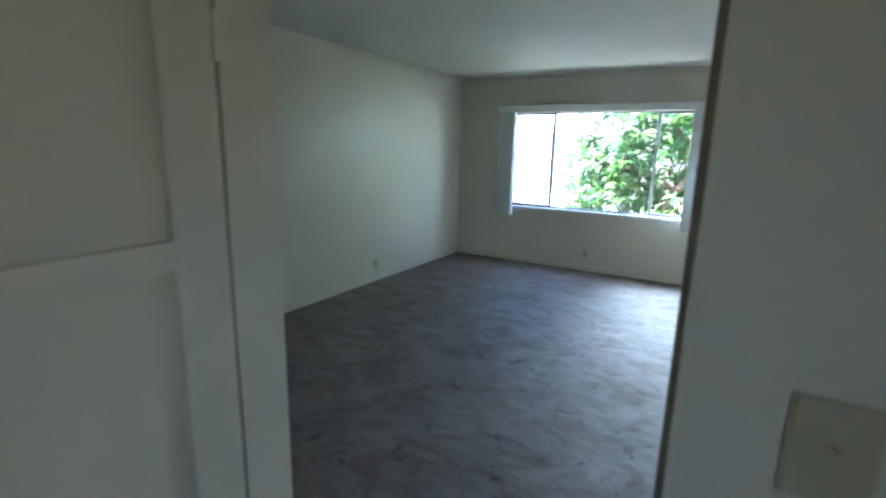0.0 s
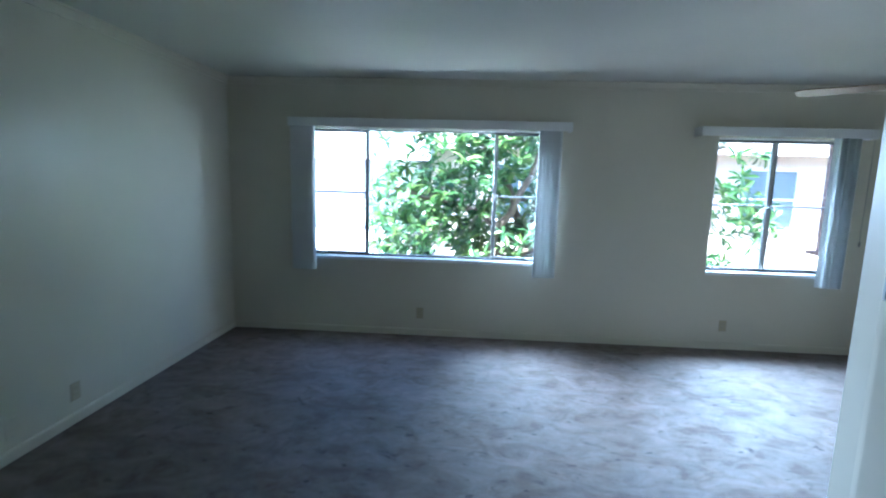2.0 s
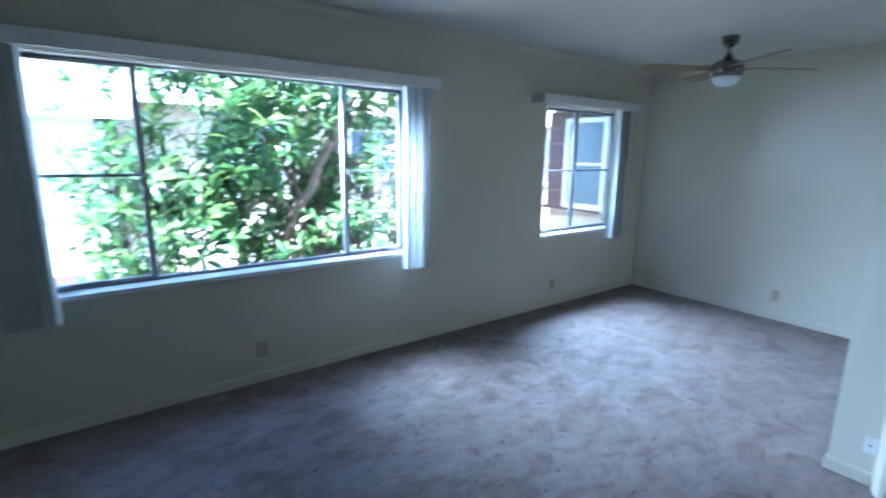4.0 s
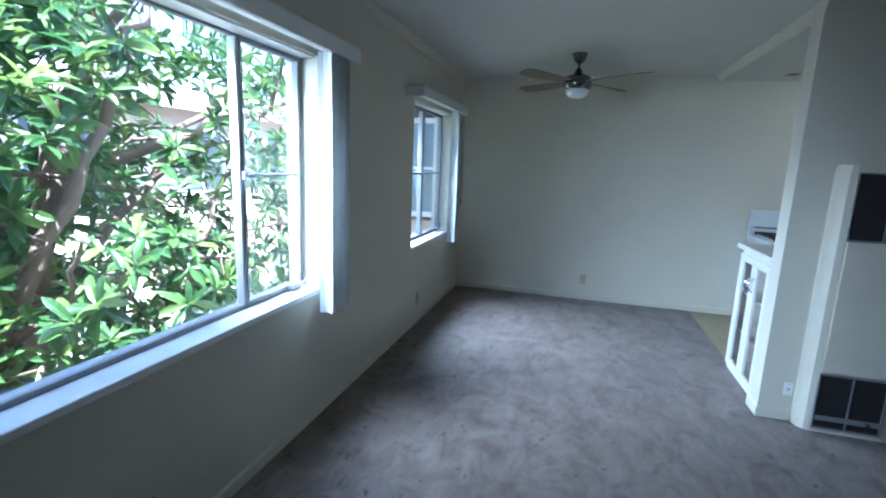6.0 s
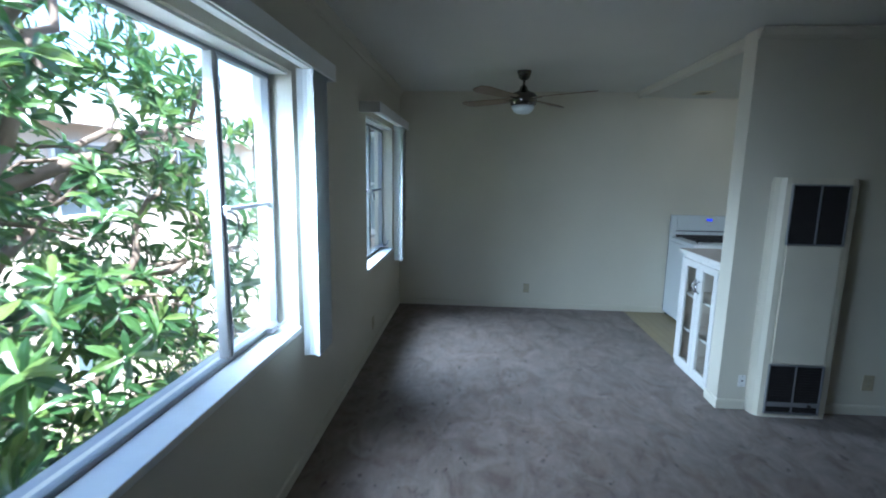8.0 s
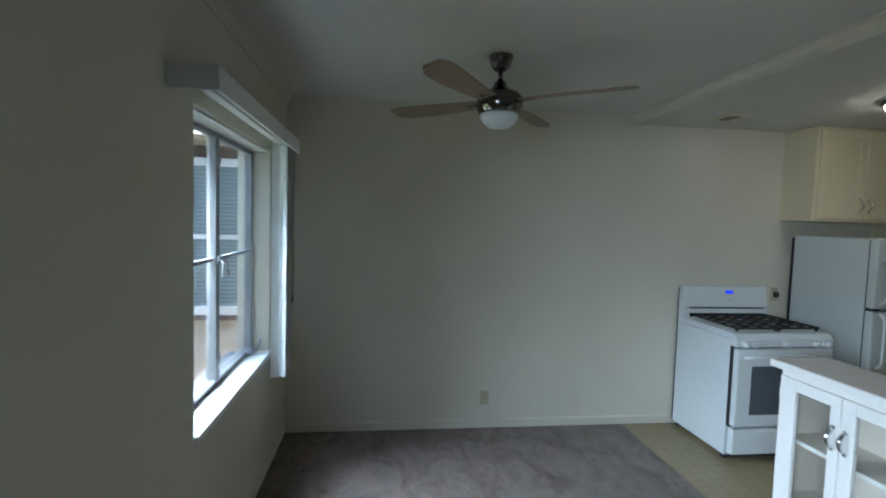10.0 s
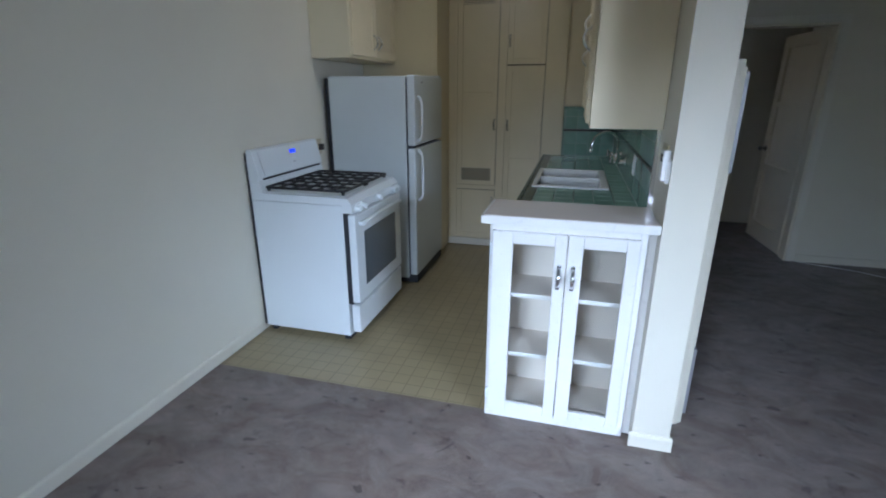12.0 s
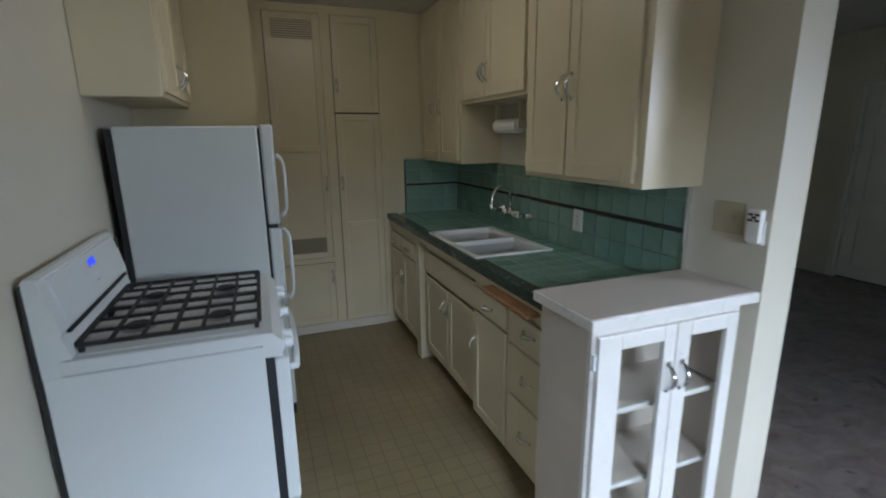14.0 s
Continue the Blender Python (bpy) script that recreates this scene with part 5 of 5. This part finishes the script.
part("fascia", boxes((-18.4, 10.40, 1.98, -1.9, 10.448, 2.22)), WHITESID, wh)
part("porch_roof", prism(bmesh.new(), [(10.98, 0.58), (9.3, 0.22), (9.3, 0.16), (10.98, 0.5)], "x", -17.5, -2.6), ROOFM, wh, "low grey porch roof")
part("porch_fascia", boxes((-17.5, 9.25, 0.02, -2.6, 9.298, 0.22)), BROWNSID, wh)
for a in (-16, -11, -6.2, -2.8):
    part("porch_post", boxes((a - 0.06, 9.32, GZ, a + 0.06, 9.44, 0.17)), WHITESID, wh)
house_window(wh, "-y", 11.0, -8.6, -7.4, 0.75, 1.75)
house_window(wh, "-y", 11.0, -13.6, -12.4, 0.75, 1.75)

# beige apartment house to the north
ah = thing("apartment_house", 4.0, 12.5, GZ, "beige stucco apartment house across the court", "house")
part("wall", boxes((-2.0, 12.0, GZ, 12, 20, 2.45)), STUCCO, ah)
part("roof", boxes((-2.3, 11.45, 2.46, 12.4, 20.4, 2.68)), ROOFM, ah)
part("fascia", boxes((-2.3, 11.40, 2.30, 12.4, 11.449, 2.70)), EAVE, ah)
for u in (-0.6, 2.0, 4.7, 7.4):
    for z0 in (0.80, -2.1):
        house_window(ah, "-y", 12.0, u, u + 1.15, z0, z0 + 1.2, 0)

# wing of the building next door
wg = thing("apartment_wing", 6.0, 7.6, GZ, "beige stucco wing with dark brown siding round a white window", "house")
part("wall", boxes((3.82, 5.9, GZ, 9.0, 8.15, 2.42)), STUCCO, wg)
for k in range(6):
    z = 0.77 + 0.25 * k
    part("siding_board", boxes((3.785, 5.95, z, 3.82, 8.185, z + 0.244), (3.821, 8.15, z, 5.6, 8.185, z + 0.244)), BROWNSID, wg)
part("siding_ledge", boxes((3.70, 5.95, 0.72, 3.819, 8.26, 0.768), (3.819, 8.152, 0.72, 5.6, 8.26, 0.768)), BROWNSID, wg)
part("roof", boxes((3.45, 5.9, 2.43, 9.4, 8.5, 2.60)), ROOFM, wg)
part("fascia", boxes((3.40, 5.9, 2.30, 3.449, 8.52, 2.62)), EAVE, wg)
house_window(wg, "-x", 3.785, 6.42, 7.74, 0.84, 2.08, 34)
house_window(wg, "-x", 3.82, 7.0, 7.9, -2.0, -0.9, 0)


# ---- the broad-leaved tree at the window ----
tree = thing("tree", -0.55, 8.6, GZ, "broad-leaved evergreen tree with glossy leaf whorls close to the window", "tree")
rng = random.Random(7)
limbs = []


def limb(start, aim, r0, r1, n=9, sag=0.12):
    pts, p = [], Vector(start)
    d = Vector(aim) - p
    for k in range(n + 1):
        s = k / n
        q = Vector(start) + d * s + Vector((rng.uniform(-1, 1), rng.uniform(-1, 1), rng.uniform(-1, 1))) * 0.055 * d.length * math.sin(math.pi * s) * 0.6
        q.z += sag * math.sin(math.pi * s) * d.length * 0.5
        pts.append(q)
    limbs.append((pts, [r0 + (r1 - r0) * k / n for k in range(n + 1)]))
    return pts


t0 = limb((-0.55, 8.6, GZ), (0.02, 8.46, 1.75), 0.16, 0.10, sag=0)
for aim, r in (((-2.2, 7.7, 1.5), 0.07), ((-1.2, 8.7, 2.9), 0.07), ((0.2, 7.4, 2.9), 0.07), ((1.0, 8.9, 3.1), 0.08), ((2.6, 7.9, 2.2), 0.065), ((1.6, 7.3, 0.9), 0.055), ((-0.9, 7.2, 0.5), 0.055), ((2.9, 9.0, 2.6), 0.06)):
    start = t0[rng.choice((6, 7, 8, 9))]
    pts = limb(start, aim, r, 0.02)
    for _ in range(4):
        a = pts[rng.randint(3, 8)]
        b = Vector(a) + Vector((rng.uniform(-1.1, 1.1), rng.uniform(-0.9, 0.7), rng.uniform(-0.5, 0.8)))
        b.y = max(b.y, 6.85)
        limb(a, b, 0.024, 0.009, 6)
# low fork of the trunk that reaches over to the wide window
limb(t0[5], (-0.95, 7.75, 0.35), 0.08, 0.062)
limb((-0.95, 7.75, 0.35), (-0.3, 7.6, 1.7), 0.06, 0.042)
limb((-0.3, 7.6, 1.7), (0.2, 7.5, 2.9), 0.042, 0.018)
limb((-0.93, 7.74, 0.4), (0.5, 7.6, 0.85), 0.045, 0.03)
limb((0.5, 7.6, 0.85), (1.55, 7.85, 1.75), 0.03, 0.012)
limb((0.1, 7.62, 0.75), (0.9, 7.4, 0.55), 0.022, 0.01)
bm = bmesh.new()
for pts, rad in limbs:
    tube(bm, pts, rad, 7)
part("trunk", bm, BARK, tree, "grey-brown trunk and spreading limbs", True)
nodes = [p for pts, _ in limbs[1:] for p in pts[2:]]


def inside(p):
    q = ((p.x + 0.04) / 3.08, (p.y - 8.2) / 1.6, (p.z - 1.15) / 2.45)
    return q[0] ** 2 + q[1] ** 2 + q[2] ** 2 < 1 + 0.25 * noise.noise(p * 0.8)


tips = []
while len(tips) < LEAF_TIPS:
    p = Vector((rng.uniform(-3.35, 3.6), rng.uniform(6.85, 10.0), rng.uniform(-1.4, 3.9)))
    if (p.y < 7.3 and rng.random() < 0.5) or (p.x > 0.4 and rng.random() < 0.35):
        continue
    if p.x < -2.0 - 0.25 * (p.y - 6.0):
        continue
    if -0.45 < p.x < 0.55 and p.y < 8.35 and rng.random() < 0.5:
        continue
    if not inside(p) or noise.noise(p * 1.3 + Vector((3, 1, 7))) < -0.16:
        continue
    tips.append(p)
tw = bmesh.new()
lv, lf = [], []
single = []


def leaf_shape(size):
    """A long leaf folded a little along its middle and bent down at the tip."""
    w = 0.14 * size
    return [(0, 0, 0), (0.28 * size, w * 0.75, 0.05 * size), (0.28 * size, 0, 0), (0.28 * size, -w * 0.75, 0.05 * size),
            (0.6 * size, w, 0.02 * size), (0.6 * size, 0, -0.03 * size), (0.6 * size, -w, 0.02 * size),
            (0.85 * size, w * 0.72, -0.08 * size), (0.85 * size, 0, -0.11 * size), (0.85 * size, -w * 0.72, -0.08 * size), (size, 0, -0.18 * size)]


LF = [(0, 2, 1), (0, 3, 2), (1, 2, 5, 4), (2, 3, 6, 5), (4, 5, 8, 7), (5, 6, 9, 8), (7, 8, 10), (8, 9, 10)]
for p in tips:
    near = min(nodes, key=lambda q: (q - p).length_squared)
    if (near - p).length < 0.42:
        mid = (near + p) / 2 + Vector((rng.uniform(-0.06, 0.06), rng.uniform(-0.06, 0.06), -0.05))
        tube(tw, [near, mid, p], [0.007, 0.005, 0.004], 4)
    axis = (Vector((p.x - 0.4, p.y - 8.5, 0)).normalized() * 0.7 + Vector((rng.uniform(-0.6, 0.6), rng.uniform(-0.6, 0.6), rng.uniform(0.2, 1.1)))).normalized()
    turn = axis.to_track_quat("Z", "Y").to_matrix().to_4x4()
    n = rng.randint(8, 12)
    for k in range(n):
        size = rng.uniform(0.14, 0.23)
        m = Matrix.Translation(p + axis * rng.uniform(-0.05, 0.03)) @ turn @ pose(0, 0, 0, 0, 0, 360 * k / n + rng.uniform(-16, 16)) @ pose(0, 0, 0, rng.uniform(-14, 14), rng.uniform(-48, 18), 0)
        if p.y < 7.4 and -1.9 < p.x < 0.6 and len(single) < 280:
            single.append(m @ Matrix.Scale(size / 0.18, 4))
            continue
        i = len(lv)
        lv += [tuple(m @ Vector(v)) for v in leaf_shape(size)]
        lf += [tuple(i + j for j in f) for f in LF]
part("twigs", tw, BARK, tree)
base = PLACE[tree]
me = bpy.data.meshes.new("crown")
me.from_pydata([tuple(Vector(v) - base) for v in lv], [], lf)
me.materials.append(LEAF)
crown = new("crown", me)
crown.parent = tree
tagged(crown, "mass of glossy green leaf whorls", kind="stuff")
PLACE[crown] = base
me = bpy.data.meshes.new("leaf")
me.from_pydata(leaf_shape(0.18), [], LF)
me.materials.append(LEAFO)
for m in single:
    ob = new("leaf", me)
    ob.parent = crown
    ob.matrix_local = Matrix.Translation(-base) @ m


def shrub(x, y, r, hgt, count, label, light=False):
    s = thing("shrub", x, y, GZ, label, "shrub", "shrubs in the court")
    v, f = [], []
    st = bmesh.new()
    for _ in range(7):
        a = rng.uniform(0, 6.28)
        tube(st, [(x, y, GZ), (x + 0.3 * r * math.cos(a), y + 0.3 * r * math.sin(a), GZ + hgt * 0.5), (x + 0.6 * r * math.cos(a), y + 0.6 * r * math.sin(a), GZ + hgt * 0.85)], [0.02, 0.014, 0.006], 5)
    part("stems", st, BARK, s)
    for _ in range(count):
        a, b, q = rng.uniform(0, 6.283), rng.uniform(0, 1), rng.uniform(0.55, 1.05)
        p = Vector((r * q * math.cos(a) * math.sqrt(1 - b * b), r * q * math.sin(a) * math.sqrt(1 - b * b), hgt * (0.15 + 0.85 * b * q)))
        m = Matrix.Translation(p) @ pose(0, 0, 0, rng.uniform(-60, 60), rng.uniform(-60, 60), rng.uniform(0, 360))
        i = len(v)
        v += [tuple(m @ Vector(w)) for w in leaf_shape(rng.uniform(0.07, 0.13))]
        f += [tuple(i + j for j in q2) for q2 in LF]
    me = bpy.data.meshes.new("foliage")
    me.from_pydata(v, [], f)
    me.materials.append(SHRUBM)
    ob = new("foliage", me)
    ob.parent = s
    tagged(ob, kind="stuff")


for x, y, r, hgt in ((1.2, 7.1, 0.8, 1.3), (2.6, 7.0, 0.8, 1.5), (3.0, 8.4, 0.7, 1.2), (0.3, 7.6, 0.6, 0.9), (1.9, 9.9, 0.9, 1.4), (-2.8, 7.2, 0.7, 0.8), (-0.1, 11.3, 0.9, 1.8), (3.0, 11.2, 0.9, 1.6), (6.0, 11.1, 0.9, 1.7), (-4.6, 8.6, 0.7, 0.9)):
    shrub(x, y, r, hgt, 420, "leafy light-green shrub in the court bed")


# ---- tiled counter and backsplash, piece by piece ----
TS, GAP = 0.108, 0.004
ct = thing("tiled_counter", 1.04, 1.80, 0.868, "green ceramic tile worktop with a dark edge around the sink", "worktop")
part("substrate", boxes((PX1 + 0.002, 0.602, 0.8845, 1.352, 1.52, 0.944), (PX1 + 0.002, 2.26, 0.8845, 1.352, 2.99, 0.944), (PX1 + 0.002, 1.52, 0.8845, 0.862, 2.26, 0.944), (1.333, 1.52, 0.8845, 1.352, 2.26, 0.944), (PX1 + 0.002, 0.602, 0.8685, 0.95, 2.484, 0.884), (PX1 + 0.002, 2.902, 0.8685, 1.352, 2.99, 0.884), (0.95, 0.602, 0.8685, 1.352, 2.484, 0.884)), GROUT, ct)


def tile_mesh(name, dx, dy, dz, material):
    bm = box(bmesh.new(), -dx / 2, -dy / 2, 0, dx / 2, dy / 2, dz)
    top = [e for e in bm.edges if all(v.co.z > dz * 0.9 for v in e.verts)]
    bmesh.ops.bevel(bm, geom=top, offset=0.0025, segments=1, affect="EDGES")
    return finish(name, bm, material)


part("front_rail", boxes((1.3525, 0.622, 0.8685, 1.3565, 2.484, 0.9095), (1.3525, 2.902, 0.8685, 1.3565, 2.99, 0.9095), (1.3525, 2.484, 0.8845, 1.3565, 2.902, 0.9095)), CAB, ct, "cream rail below the tile edge")
flat_tile = tile_mesh("tile", TS - GAP, TS - GAP, 0.007, TILE)
edge_tile = finish("edge_tile", box(bmesh.new(), 0.0, -(TS - 0.001) / 2, -0.034, 0.02, (TS - 0.001) / 2, 0.010, 0.004), EDGET)
rows_y = [0.608 + TS / 2 + TS * k for k in range(22)]


def lay(mesh, name, parent, m):
    ob = new(name, mesh)
    ob.parent = parent
    ob.matrix_local = Matrix.Translation(-PLACE[parent]) @ m
    return ob


for y in rows_y:
    for c in range(6):
        x = PX1 + 0.012 + TS / 2 + TS * c - (0.0 if c < 5 else 0.012)
        if c >= 1 and 1.52 < y < 2.26:
            continue
        if c == 5:
            continue
        lay(flat_tile, "tile", ct, Matrix.Translation((x, y, 0.944 + rng.uniform(-0.0006, 0.0006))) @ pose(0, 0, 0, rng.uniform(-0.25, 0.25), rng.uniform(-0.25, 0.25), 0))
    lay(edge_tile, "edge_tile", ct, Matrix.Translation((1.353, y, 0.944)))
part("liner", boxes((1.2905, 0.606, 0.944, 1.352, 1.520, 0.951), (1.2905, 2.26, 0.944, 1.352, 2.988, 0.951), (0.862, 1.512, 0.944, 1.29, 1.523, 0.9505), (0.862, 2.257, 0.944, 1.29, 2.268, 0.9505), (1.331, 1.522, 0.944, 1.352, 2.258, 0.951), bevel=0.002), EDGET, ct, "dark green liner tiles")

bs = thing("backsplash", PX1 + 0.004, 1.80, 0.95, "green ceramic tile backsplash with a dark liner row", "backsplash")
part("tile_bed", boxes((PX1 + 0.001, 0.606, 0.9445, PX1 + 0.006, 2.985, 1.377), (PX1 + 0.006, 0.556, 0.9445, 1.205, 0.606, 1.385)), GROUT, bs)
wall_tile = finish("tile", box(bmesh.new(), 0, -(TS - GAP) / 2, -(TS - GAP) / 2, 0.007, (TS - GAP) / 2, (TS - GAP) / 2, 0.0), TILE)
half_tile = finish("tile", box(bmesh.new(), 0, -(TS - GAP) / 2, -0.028, 0.007, (TS - GAP) / 2, 0.028, 0.0), TILE)
levels = [(1.007, wall_tile), (1.115, wall_tile), (1.246, wall_tile), (1.331, half_tile)]
for z, me in levels:
    for k in range(22):
        y = 0.612 + TS / 2 + TS * k
        if y > 2.94:
            continue
        lay(me, "tile", bs, Matrix.Translation((PX1 + 0.005, y, z)) @ pose(0, 0, 0, 0, rng.uniform(-0.2, 0.2), rng.uniform(-0.25, 0.25)))
    for k in range(4):
        lay(me, "tile", bs, Matrix.Translation((PX1 + 0.020 + TS / 2 + TS * k, 0.604, z)) @ pose(0, 0, 0, 0, 0, 90))
part("liner", boxes((PX1 + 0.006, 0.612, 1.171, PX1 + 0.015, 2.984, 1.189), (PX1 + 0.016, 0.606, 1.171, 1.203, 0.6135, 1.189)), LINER, bs, "thin dark liner tiles")
part("cap", boxes((PX1 + 0.001, 0.612, 1.361, PX1 + 0.015, 2.985, 1.377), (PX1 + 0.016, 0.606, 1.361, 1.206, 0.6135, 1.385), (1.197, 0.606, 0.9445, 1.206, 0.6135, 1.361)), TILE, bs, "green cap tiles")
solid("metal_edge_strip", boxes((PX1 + 0.001, 2.9855, 1.023, PX1 + 0.018, 2.9985, 1.375), bevel=0.002), CHROME, "polished metal strip at the end of the tile backsplash", "edge trim", base=(PX1 + 0.01, 2.992, 1.023))
